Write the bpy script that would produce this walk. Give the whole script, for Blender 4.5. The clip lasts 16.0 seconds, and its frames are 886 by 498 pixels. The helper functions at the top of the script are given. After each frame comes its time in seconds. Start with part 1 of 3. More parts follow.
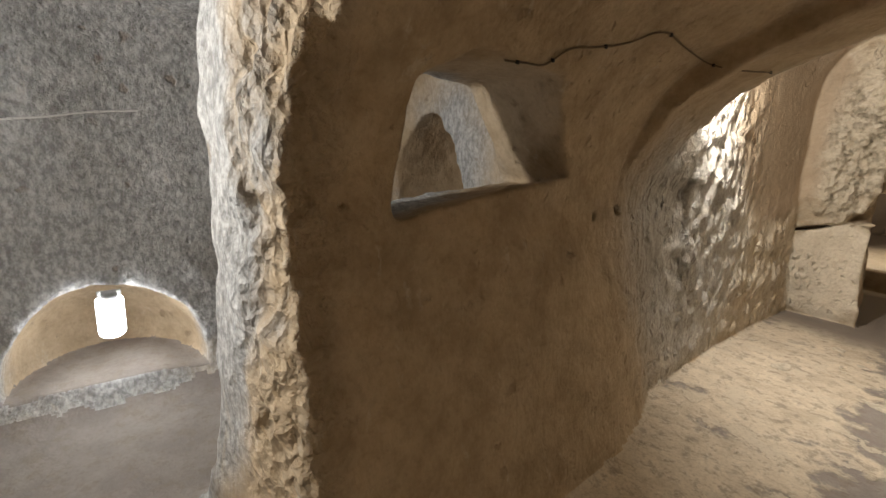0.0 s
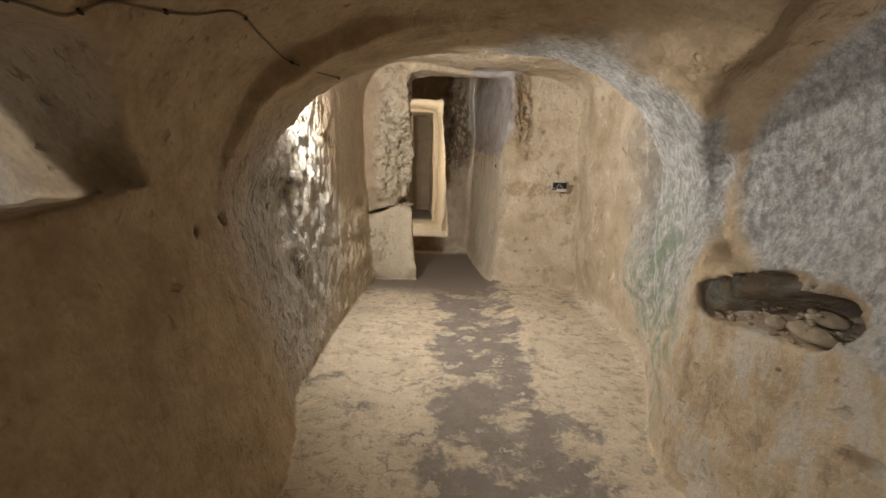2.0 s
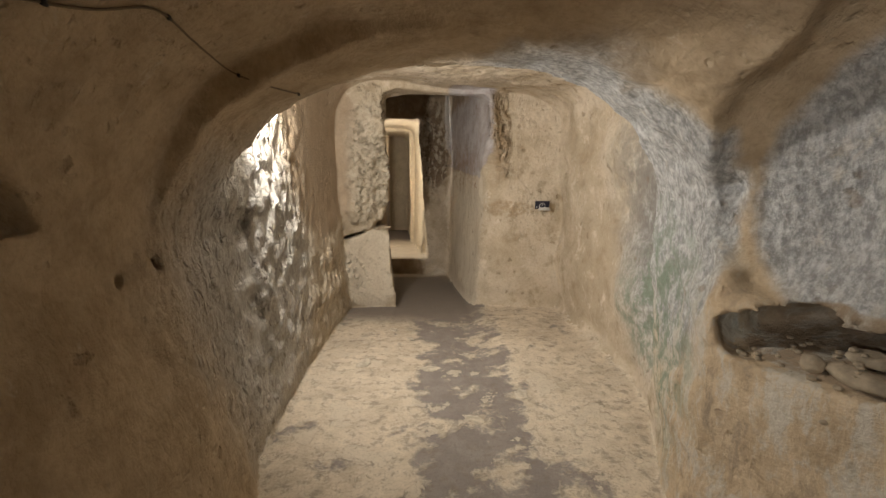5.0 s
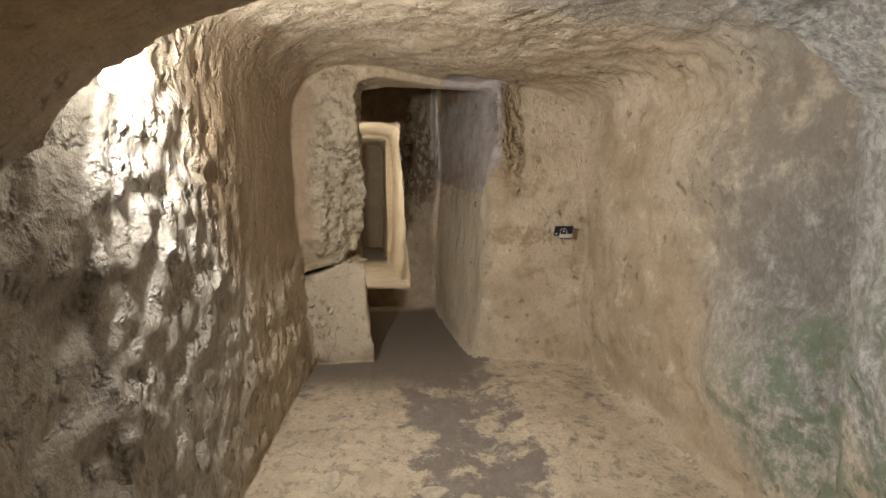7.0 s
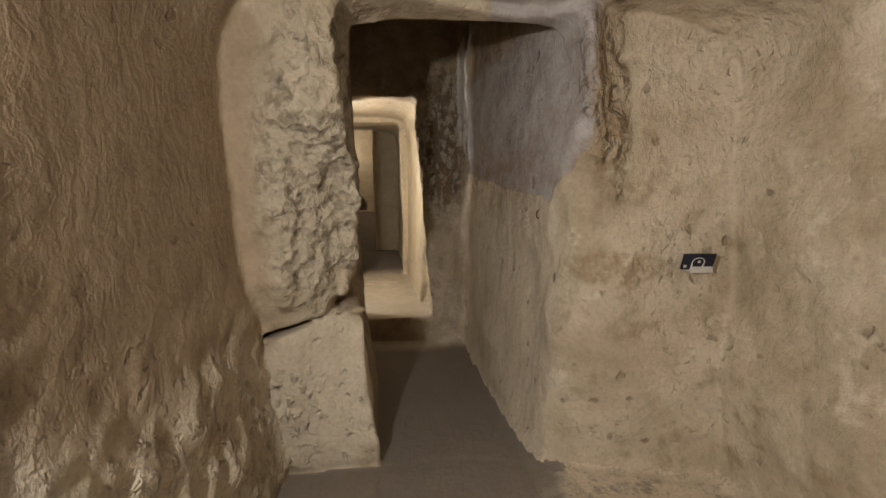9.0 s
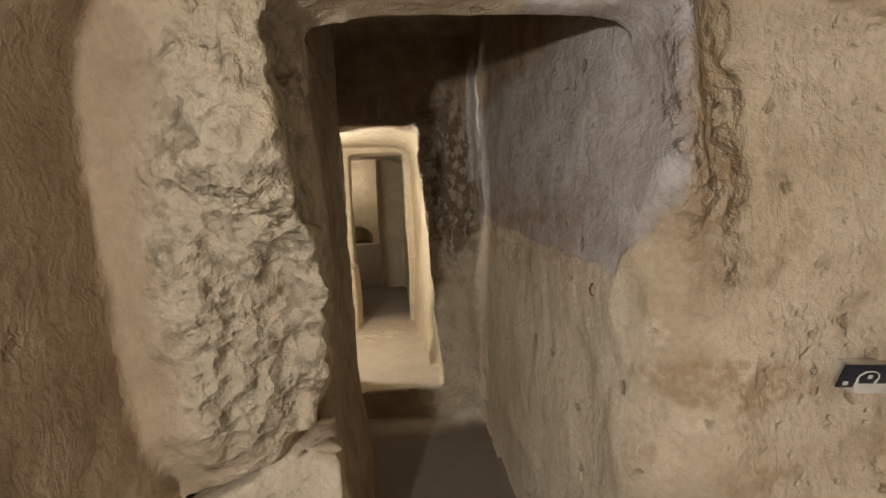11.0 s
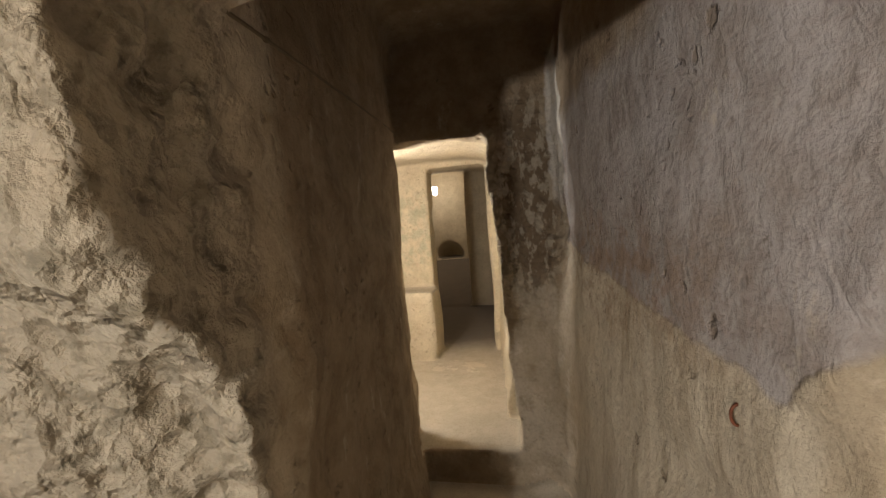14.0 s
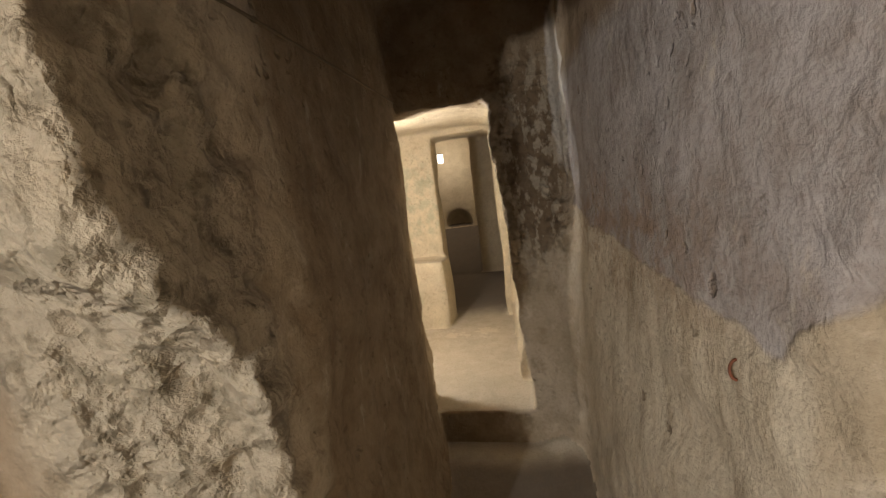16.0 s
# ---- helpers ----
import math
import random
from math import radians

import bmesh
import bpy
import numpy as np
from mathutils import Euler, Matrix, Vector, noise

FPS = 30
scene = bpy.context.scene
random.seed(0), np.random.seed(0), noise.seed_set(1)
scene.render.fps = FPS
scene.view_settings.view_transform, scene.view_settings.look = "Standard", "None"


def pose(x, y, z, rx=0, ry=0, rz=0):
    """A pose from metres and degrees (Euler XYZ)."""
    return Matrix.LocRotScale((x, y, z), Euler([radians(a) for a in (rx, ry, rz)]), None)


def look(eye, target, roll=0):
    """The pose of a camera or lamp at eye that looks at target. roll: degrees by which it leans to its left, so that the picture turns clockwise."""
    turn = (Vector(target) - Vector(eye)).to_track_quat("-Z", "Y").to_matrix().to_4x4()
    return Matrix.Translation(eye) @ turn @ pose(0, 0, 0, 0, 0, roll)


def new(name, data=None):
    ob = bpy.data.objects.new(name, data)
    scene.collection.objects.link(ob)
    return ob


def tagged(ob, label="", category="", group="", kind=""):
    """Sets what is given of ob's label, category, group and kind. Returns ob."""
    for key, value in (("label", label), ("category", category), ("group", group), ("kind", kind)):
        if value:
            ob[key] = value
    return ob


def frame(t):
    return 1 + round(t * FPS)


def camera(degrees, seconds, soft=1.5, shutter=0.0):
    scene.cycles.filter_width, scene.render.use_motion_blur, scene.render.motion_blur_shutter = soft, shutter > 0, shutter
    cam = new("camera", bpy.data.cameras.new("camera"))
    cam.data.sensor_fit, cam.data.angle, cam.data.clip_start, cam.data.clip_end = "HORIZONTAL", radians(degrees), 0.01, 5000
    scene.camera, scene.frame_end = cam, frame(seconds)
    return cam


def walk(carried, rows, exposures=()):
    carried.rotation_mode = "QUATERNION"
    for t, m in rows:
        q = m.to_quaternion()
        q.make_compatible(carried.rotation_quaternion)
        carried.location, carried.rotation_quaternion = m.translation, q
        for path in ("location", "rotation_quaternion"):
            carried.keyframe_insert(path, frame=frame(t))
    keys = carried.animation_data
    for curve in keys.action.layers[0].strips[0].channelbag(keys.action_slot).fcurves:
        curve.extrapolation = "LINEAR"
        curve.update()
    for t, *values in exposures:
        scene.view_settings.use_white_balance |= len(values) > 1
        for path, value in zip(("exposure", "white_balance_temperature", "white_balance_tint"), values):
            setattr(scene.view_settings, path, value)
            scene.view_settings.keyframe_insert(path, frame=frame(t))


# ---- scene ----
cam = camera(93.3, 16.0)
PATH = [
    (0, (-0.174, 0.067, 1.355), (-1.69, 1.3, 0.933), 3.6),
    (0.5, (-0.307, 0.228, 1.375), (-1.367, 1.888, 1.028), 2.4),
    (1, (-0.349, 0.285, 1.377), (-0.887, 2.185, 1.058), 1.7),
    (1.5, (-0.371, 0.26, 1.367), (-0.559, 2.21, 0.967), 0.5),
    (2, (-0.331, 0.264, 1.362), (-0.312, 2.233, 1.016), 1.3),
    (2.5, (-0.323, 0.265, 1.377), (-0.271, 2.241, 1.073), 1.1),
    (3, (-0.337, 0.253, 1.384), (-0.319, 2.229, 1.079), 1.0),
    (3.5, (-0.329, 0.257, 1.377), (-0.267, 2.234, 1.082), 0.9),
    (4, (-0.331, 0.285, 1.39), (-0.212, 2.264, 1.123), 0.5),
    (4.2, (-0.324, 0.3, 1.384), (-0.202, 2.277, 1.112), 0.1),
    (6.3, (-0.476, 1.248, 1.469), (-0.362, 3.232, 1.246), -0.2),
    (6.5, (-0.525, 1.371, 1.486), (-0.34, 3.351, 1.267), -0.6),
    (7, (-0.452, 1.692, 1.51), (-0.204, 3.665, 1.293), -0.0),
    (7.5, (-0.385, 2.032, 1.52), (-0.219, 4.003, 1.226), 1.3),
    (8, (-0.452, 2.519, 1.51), (-0.276, 4.485, 1.189), 1.3),
    (8.5, (-0.452, 2.888, 1.564), (-0.219, 4.856, 1.299), 0.4),
    (8.7, (-0.413, 3.038, 1.598), (-0.226, 5.011, 1.334), -0.1),
    (10.8, (-0.414, 3.948, 1.819), (-0.273, 5.932, 1.615), -3.0),
    (11, (-0.344, 4.034, 1.848), (-0.23, 6.024, 1.685), -2.6),
    (11.5, (-0.251, 4.236, 1.862), (-0.226, 6.228, 1.686), -4.7),
    (12, (-0.205, 4.469, 1.917), (-0.178, 6.465, 1.792), -4.6),
    (12.5, (-0.194, 4.584, 1.941), (-0.367, 6.57, 1.782), -3.4),
    (13, (-0.125, 4.662, 1.988), (-0.389, 6.635, 1.796), -1.8),
    (13.5, (-0.093, 4.683, 1.996), (-0.425, 6.65, 1.848), -3.8),
    (14, (-0.089, 4.682, 1.997), (-0.462, 6.644, 1.89), -4.1),
    (14.5, (-0.074, 4.665, 2.005), (-0.447, 6.627, 1.908), -4.7),
    (15, (-0.065, 4.658, 2.011), (-0.464, 6.609, 1.821), -6.5),
    (15.5, (-0.06, 4.659, 2.009), (-0.471, 6.603, 1.78), -6.9),
    (16, (-0.058, 4.67, 2.009), (-0.492, 6.606, 1.756), -7.2),
]
EXPOSURE = [(0.0, 0.15), (0.6, 0.1), (1.5, 0.08), (4.2, 0.07), (6.5, -0.25), (8.7, -0.32), (11.0, -0.08), (13.0, -0.08), (16.0, -0.04)]
walk(cam, [(t, look(eye, target, roll)) for t, eye, target, roll in PATH], EXPOSURE)

# ---- light ----
world = bpy.data.worlds.new("world")
world.use_nodes = True
world.node_tree.nodes["Background"].inputs["Color"].default_value = (0.0, 0.0, 0.0, 1.0)
world.node_tree.nodes["Background"].inputs["Strength"].default_value = 0.0
scene.world = world

WARM, NEUTRAL, COOL = (1.0, 0.84, 0.66), (1.0, 0.94, 0.86), (1.0, 0.97, 0.92)


def point_lamp(name, at, watts, colour, radius=0.05):
    data = bpy.data.lights.new(name, "POINT")
    data.energy, data.color, data.shadow_soft_size = watts, colour, radius
    ob = new(name, data)
    ob.location = at
    return ob


def disc_lamp(name, at, way, watts, colour, size=0.12):
    """A lamp with an opaque back, which shines to one side."""
    data = bpy.data.lights.new(name, "AREA")
    data.shape, data.size, data.energy, data.color = "DISK", size, watts, colour
    ob = new(name, data)
    ob.matrix_world = look(at, [a + w for a, w in zip(at, way)])
    return ob


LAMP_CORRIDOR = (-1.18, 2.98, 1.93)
LAMP_CHAMBER = (-1.95, -0.90, 1.60)
LAMP_NICHE = (-2.72, 0.03, 0.50)
LAMP_TUNNEL = (-1.52, 8.22, 2.05)
LAMP_FAR = (-2.02, 14.35, 2.86)
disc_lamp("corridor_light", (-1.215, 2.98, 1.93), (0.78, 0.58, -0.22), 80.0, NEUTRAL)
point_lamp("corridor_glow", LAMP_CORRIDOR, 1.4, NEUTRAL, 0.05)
disc_lamp("chamber_light", LAMP_CHAMBER, (0.72, 0.69, 0.04), 31.0, COOL)
point_lamp("chamber_glow", LAMP_CHAMBER, 3.0, COOL, 0.06)
point_lamp("niche_light", LAMP_NICHE, 1.6, NEUTRAL, 0.04)
point_lamp("tunnel_light", LAMP_TUNNEL, 75.0, NEUTRAL, 0.06)
point_lamp("far_light", LAMP_FAR, 12.0, WARM, 0.06)


# ---- materials ----
class Nodes:
    """Short hand for a node material."""

    def __init__(self, name):
        self.mat = bpy.data.materials.new(name)
        self.mat.use_nodes = True
        self.tree = self.mat.node_tree
        self.bsdf = self.tree.nodes["Principled BSDF"]
        self.pos = self.tree.nodes.new("ShaderNodeTexCoord").outputs["Object"]

    def put(self, socket, value):
        if isinstance(value, bpy.types.NodeSocket):
            self.tree.links.new(value, socket)
        elif isinstance(value, tuple) and len(value) == 3 and socket.type == "RGBA":
            socket.default_value = (*value, 1.0)
        else:
            socket.default_value = value

    def math(self, op, a, b=0.0, c=0.0, clamp=False):
        n = self.tree.nodes.new("ShaderNodeMath")
        n.operation, n.use_clamp = op, clamp
        for s, v in zip(n.inputs, (a, b, c)):
            self.put(s, v)
        return n.outputs[0]

    def vec(self, op, a, b=(0.0, 0.0, 0.0), out="Vector"):
        n = self.tree.nodes.new("ShaderNodeVectorMath")
        n.operation = op
        self.put(n.inputs[0], a)
        self.put(n.inputs[1], b)
        return n.outputs[out]

    def noise(self, scale, detail=4.0, rough=0.55, where=None, colour=False):
        n = self.tree.nodes.new("ShaderNodeTexNoise")
        self.put(n.inputs["Vector"], where or self.pos)
        self.put(n.inputs["Scale"], scale)
        self.put(n.inputs["Detail"], detail)
        self.put(n.inputs["Roughness"], rough)
        return n.outputs["Color" if colour else "Fac"]

    def cells(self, scale, where=None, feature="F1", random=1.0):
        n = self.tree.nodes.new("ShaderNodeTexVoronoi")
        n.feature = feature
        self.put(n.inputs["Vector"], where or self.pos)
        self.put(n.inputs["Scale"], scale)
        self.put(n.inputs["Randomness"], random)
        return n.outputs["Distance"]

    def step(self, value, low, high, to_low=0.0, to_high=1.0):
        n = self.tree.nodes.new("ShaderNodeMapRange")
        n.interpolation_type = "SMOOTHSTEP"
        for s, v in zip(n.inputs, (value, low, high, to_low, to_high)):
            self.put(s, v)
        return n.outputs[0]

    def mix(self, fac, a, b):
        n = self.tree.nodes.new("ShaderNodeMix")
        n.data_type = "RGBA"
        self.put(n.inputs[0], fac)
        self.put(n.inputs[6], a)
        self.put(n.inputs[7], b)
        return n.outputs[2]

    def scaled(self, factors, where=None):
        return self.vec("MULTIPLY", where or self.pos, factors)

    def ragged(self, amount, scale):
        """The position, pushed about by noise, for stains with an uneven edge."""
        push = self.vec("SUBTRACT", self.noise(scale, 4.0, 0.6, colour=True), (0.5, 0.5, 0.5))
        return self.vec("ADD", self.pos, self.vec("MULTIPLY", push, (amount, amount, amount)))

    def blot(self, where, centre, radii, soft=0.3):
        """A stain: 1 inside an ellipsoid, 0 outside."""
        q = self.vec("DIVIDE", self.vec("SUBTRACT", where, centre), radii)
        return self.step(self.vec("LENGTH", q, out="Value"), 1.0 + soft, 1.0 - soft)

    def bump(self, height, distance, strength=1.0, under=None):
        n = self.tree.nodes.new("ShaderNodeBump")
        self.put(n.inputs["Height"], height)
        n.inputs["Distance"].default_value = distance
        self.put(n.inputs["Strength"], strength)
        if under is not None:
            self.put(n.inputs["Normal"], under)
        return n.outputs[0]

    def heap(self, *layers):
        """Adds up heights in metres: (height, distance, strength)."""
        total = 0.0
        for height, distance, strength in layers:
            total = self.math("ADD", total, self.math("MULTIPLY", self.math("MULTIPLY", height, distance), strength))
        n = self.tree.nodes.new("ShaderNodeBump")
        self.put(n.inputs["Height"], total)
        n.inputs["Distance"].default_value = 1.0
        return n.outputs[0]

    def finish(self, colour, rough, normal=None, metal=0.0, specular=0.4):
        self.put(self.bsdf.inputs["Base Color"], colour)
        self.put(self.bsdf.inputs["Roughness"], rough)
        self.put(self.bsdf.inputs["Metallic"], metal)
        self.put(self.bsdf.inputs["Specular IOR Level"], specular)
        if normal is not None:
            self.put(self.bsdf.inputs["Normal"], normal)
        return self.mat


def rock_material():
    """Soft globigerina limestone: tan, stained, in places grey with a lichen crust, pitted and tooled."""
    n = Nodes("limestone")
    loose = n.ragged(0.45, 2.2)
    tight = n.ragged(0.16, 7.0)
    broad = n.noise(1.3, 4.0, 0.6)
    mottle = n.noise(5.5, 6.0, 0.65)
    grain = n.noise(42.0, 5.0, 0.7)
    col = n.mix(n.step(broad, 0.36, 0.66), (0.44, 0.36, 0.255), (0.61, 0.525, 0.405))
    col = n.mix(n.step(mottle, 0.50, 0.74), col, (0.36, 0.28, 0.185))
    col = n.mix(n.step(mottle, 0.46, 0.30), col, (0.64, 0.56, 0.445))
    # warm brown skin of the chamber and its vault
    x, y, z = (n.tree.nodes.new("ShaderNodeSeparateXYZ"), 0, 0)
    n.put(x.inputs[0], loose)
    sx, sy, sz = x.outputs
    brown = n.step(sy, 2.75, 2.25)
    skin = n.mix(n.step(mottle, 0.35, 0.7), (0.53, 0.405, 0.26), (0.38, 0.28, 0.17))
    col = n.mix(n.math("MULTIPLY", brown, 0.85), col, skin)
    # grey crust on the arch's far reveal, the wall recess, the corridor's rough wall and plaster in the passage
    crust = n.mix(n.step(n.noise(38.0, 6.0, 0.75, n.scaled((1.0, 1.0, 0.6))), 0.36, 0.66), (0.255, 0.255, 0.25), (0.57, 0.57, 0.555))
    masks = [
        n.math("MULTIPLY", n.blot(tight, (0.98, 2.45, 1.40), (0.62, 0.60, 0.80), 0.15), n.step(sy, 1.97, 2.06)),
        n.blot(n.ragged(0.07, 9.0), (1.12, 1.24, 1.36), (0.40, 0.90, 0.62), 0.05),
        n.blot(loose, (-2.2, 0.1, 1.1), (0.85, 1.9, 1.4), 0.1),
        n.blot(tight, (-1.2, 0.15, 1.4), (0.4, 0.22, 1.2), 0.2),
        n.blot(loose, (1.35, 3.10, 1.05), (0.35, 0.60, 0.75), 0.5),
        n.blot(loose, (0.55, 2.9, 2.25), (0.75, 0.9, 0.30), 0.5),
        n.math("MULTIPLY", n.blot(loose, (-1.35, 3.10, 0.95), (0.45, 1.0, 1.05), 0.4), 0.65),
        n.blot(tight, (0.45, 2.50, 2.00), (0.50, 0.50, 0.25), 0.3),
    ]
    grey = masks[0]
    for m in masks[1:]:
        grey = n.math("MAXIMUM", grey, m)
    col = n.mix(grey, col, crust)
    # darker brown inside the burial slot, brown skin on the smooth stretch of the corridor's left wall
    slot_brown = n.blot(n.ragged(0.03, 12.0), (1.06, 1.78, 0.90), (0.215, 0.36, 0.17), 0.03)
    col = n.mix(slot_brown, col, n.mix(n.step(mottle, 0.4, 0.65), (0.36, 0.27, 0.18), (0.24, 0.18, 0.12)))
    # the panel is coloured darker than plain brown skin, to offset grazing lamplight
    panel = n.blot(n.ragged(0.20, 5.0), (-1.28, 4.70, 1.85), (0.4, 1.05, 0.90), 0.12)
    col = n.mix(n.math("MULTIPLY", panel, 0.9), col, n.mix(n.step(mottle, 0.35, 0.7), (0.35, 0.265, 0.18), (0.28, 0.21, 0.14)))
    rim = n.tree.nodes.new("ShaderNodeSeparateXYZ")
    n.put(rim.inputs[0], n.ragged(0.09, 8.0))
    px, py, pz = rim.outputs
    foot = n.math("ADD", n.math("MULTIPLY", n.math("MAXIMUM", n.math("SUBTRACT", 5.62, py), 0.0), 0.95), n.math("MULTIPLY", n.math("MAXIMUM", n.math("SUBTRACT", py, 5.62), 0.0), 0.125))
    plaster = n.step(n.math("SUBTRACT", pz, foot), 1.575, 1.605)
    plaster = n.math("MULTIPLY", plaster, n.math("MULTIPLY", n.step(py, 5.20, 5.24), n.step(py, 7.7, 7.6)))
    plaster = n.math("MULTIPLY", plaster, n.math("MULTIPLY", n.step(px, 0.0, 0.05), n.step(px, 0.56, 0.50)))
    col = n.mix(plaster, col, n.mix(n.step(mottle, 0.35, 0.65), (0.45, 0.42, 0.415), (0.33, 0.29, 0.27)))
    wetness = n.noise(16.0, 5.0, 0.7)
    smoke = n.math("MULTIPLY", n.blot(n.ragged(0.30, 4.0), (1.30, 2.95, 1.60), (0.35, 1.05, 0.80), 0.35), n.step(n.noise(7.0, 6.0, 0.7), 0.26, 0.56))
    col = n.mix(n.math("MULTIPLY", smoke, 0.75), col, (0.17, 0.155, 0.135))
    # streaked foot of the chamber's side wall
    streak = n.noise(9.0, 6.0, 0.68, n.scaled((1.0, 1.0, 0.28), n.ragged(0.15, 4.0)))
    low = n.blot(loose, (0.85, 1.75, 0.45), (0.55, 0.95, 0.62), 0.4)
    col = n.mix(n.math("MULTIPLY", low, n.step(streak, 0.46, 0.60, 0.0, 0.9)), col, (0.50, 0.465, 0.39))
    col = n.mix(n.math("MULTIPLY", low, n.step(streak, 0.44, 0.34, 0.0, 0.7)), col, (0.25, 0.20, 0.145))
    # pale striped stone low in the passage, brown skin darkened for shade opposite and high up, brown crust at its
    # mouth
    stripes = n.noise(10.0, 5.0, 0.65, n.scaled((1.0, 1.6, 0.16)))
    cream = n.math("MULTIPLY", n.math("MULTIPLY", n.step(sx, 0.0, 0.12), n.step(sx, 0.62, 0.5)), n.math("MULTIPLY", n.step(sy, 5.45, 5.6), n.step(sy, 7.6, 7.3)))
    cream = n.math("MULTIPLY", cream, n.math("SUBTRACT", 1.0, plaster))
    col = n.mix(n.math("MULTIPLY", cream, n.step(stripes, 0.34, 0.60, 0.25, 0.85)), col, (0.635, 0.565, 0.445))
    # the unlit side's and ceiling's shade is put into this brown
    umber_shade = n.math("MULTIPLY", n.step(sy, 5.66, 5.80), n.step(sy, 8.0, 7.85))
    umber_shade = n.math("MULTIPLY", umber_shade, n.math("MAXIMUM", n.step(sx, -0.35, -0.5), n.step(sz, 2.55, 2.75)))
    col = n.mix(n.math("MULTIPLY", umber_shade, 0.9), col, n.mix(n.step(mottle, 0.36, 0.66), (0.35, 0.265, 0.175), (0.22, 0.155, 0.095)))
    mouth = n.math("MULTIPLY", n.blot(tight, (0.60, 5.27, 2.02), (0.11, 0.20, 0.50), 0.4), n.step(wetness, 0.34, 0.54))
    band = n.math("MULTIPLY", n.blot(n.ragged(0.18, 5.0), (0.72, 5.4, 1.22), (0.32, 0.3, 0.085), 0.3), n.step(wetness, 0.34, 0.58))
    col = n.mix(n.math("MULTIPLY", n.math("MAXIMUM", mouth, band), 0.8), col, (0.33, 0.235, 0.14))
    # cream paints side-lit knobs on the dark rock beside the tall doorway
    beside = n.blot(tight, (-0.02, 7.75, 2.18), (0.22, 0.25, 0.70), 0.3)
    col = n.mix(beside, col, n.mix(n.step(n.noise(15.0, 4.0, 0.65, n.scaled((1.0, 1.0, 0.55))), 0.47, 0.56), (0.23, 0.165, 0.105), (0.50, 0.43, 0.33)))
    # white painted where lamplight strikes the corner above full on
    lit_edge = n.blot(n.ragged(0.07, 9.0), (0.17, 7.66, 2.62), (0.055, 0.16, 0.62), 0.15)
    col = n.mix(lit_edge, col, (0.72, 0.68, 0.62))
    # green algae low on the damp stone
    wet = n.noise(9.0, 5.0, 0.7)
    algae = n.math("MAXIMUM", n.blot(loose, (0.92, 2.55, 0.72), (0.36, 0.42, 0.55), 0.5), n.blot(loose, (1.3, 3.05, 0.62), (0.35, 0.55, 0.40), 0.4))
    col = n.mix(n.math("MULTIPLY", algae, n.step(wet, 0.42, 0.58, 0.0, 0.85)), col, (0.17, 0.225, 0.16))
    # dark pocks and pale scrapes
    pock = n.math("MULTIPLY", n.step(n.cells(7.0, n.ragged(0.12, 11.0)), 0.20, 0.10), n.step(n.noise(2.3, 2.0), 0.45, 0.6))
    col = n.mix(n.math("MULTIPLY", pock, 0.55), col, (0.22, 0.155, 0.095))
    scrape = n.step(n.noise(8.0, 6.0, 0.7, n.scaled((1.0, 1.0, 0.35), n.ragged(0.2, 3.0))), 0.60, 0.70)
    col = n.mix(n.math("MULTIPLY", scrape, 0.45), col, (0.66, 0.59, 0.47))
    # black specks and old soot
    soot = n.math("MULTIPLY", n.step(n.noise(13.0, 5.0, 0.75), 0.62, 0.72), n.step(n.noise(1.8, 2.0), 0.48, 0.62))
    col = n.mix(n.math("MULTIPLY", soot, 0.7), col, (0.12, 0.10, 0.08))
    # reddish stains in the passage
    rust = n.math("MULTIPLY", n.blot(loose, (0.2, 6.6, 1.75), (0.4, 0.9, 0.28), 0.5), n.step(wet, 0.42, 0.6))
    col = n.mix(n.math("MULTIPLY", rust, 0.6), col, (0.27, 0.16, 0.09))
    # pale, lichen-spotted fracture of the crumbling pillar
    fracture = n.blot(n.ragged(0.16, 6.0), (-0.82, 5.33, 1.75), (0.30, 0.22, 1.05), 0.25)
    speckle = n.mix(n.step(n.noise(13.0, 5.0, 0.65), 0.36, 0.50), (0.27, 0.235, 0.17), (0.52, 0.455, 0.35))
    col = n.mix(n.math("MULTIPLY", fracture, 0.75), col, speckle)
    block_face = n.blot(tight, (-0.90, 5.50, 0.50), (0.34, 0.30, 0.52), 0.1)
    col = n.mix(n.math("MULTIPLY", block_face, 0.7), col, (0.64, 0.57, 0.455))
    # clean, freshly cut yellow stone past the second door
    fresh = n.step(sy, 7.95, 8.25)
    clean = n.mix(n.step(mottle, 0.35, 0.7), (0.66, 0.575, 0.43), (0.57, 0.49, 0.36))
    col = n.mix(n.math("MULTIPLY", fresh, 0.85), col, clean)
    lich = n.math("MULTIPLY", n.blot(loose, (-1.6, 10.2, 1.95), (0.5, 0.5, 0.55), 0.4), n.step(wet, 0.4, 0.6))
    col = n.mix(n.math("MULTIPLY", lich, 0.6), col, (0.34, 0.36, 0.27))
    col = n.mix(n.step(grain, 0.40, 0.75, 0.0, 0.28), col, (0.20, 0.15, 0.10))
    # relief: pits, pick strokes, grain, and the broken, knobbly and crusted places
    strokes = n.noise(7.0, 3.0, 0.6, n.scaled((2.2, 2.2, 0.55), loose))
    pits = n.step(n.cells(16.0, tight), 0.02, 0.34)
    pitted = n.step(broad, 0.47, 0.62)
    broken = n.math("MAXIMUM", n.blot(tight, (-0.82, 5.33, 1.75), (0.27, 0.21, 1.05), 0.35), n.blot(tight, (-1.15, 0.30, 1.2), (0.35, 0.22, 1.3), 0.3))
    broken = n.math("MAXIMUM", broken, n.blot(tight, (0.60, 5.24, 2.02), (0.13, 0.18, 0.60), 0.4))
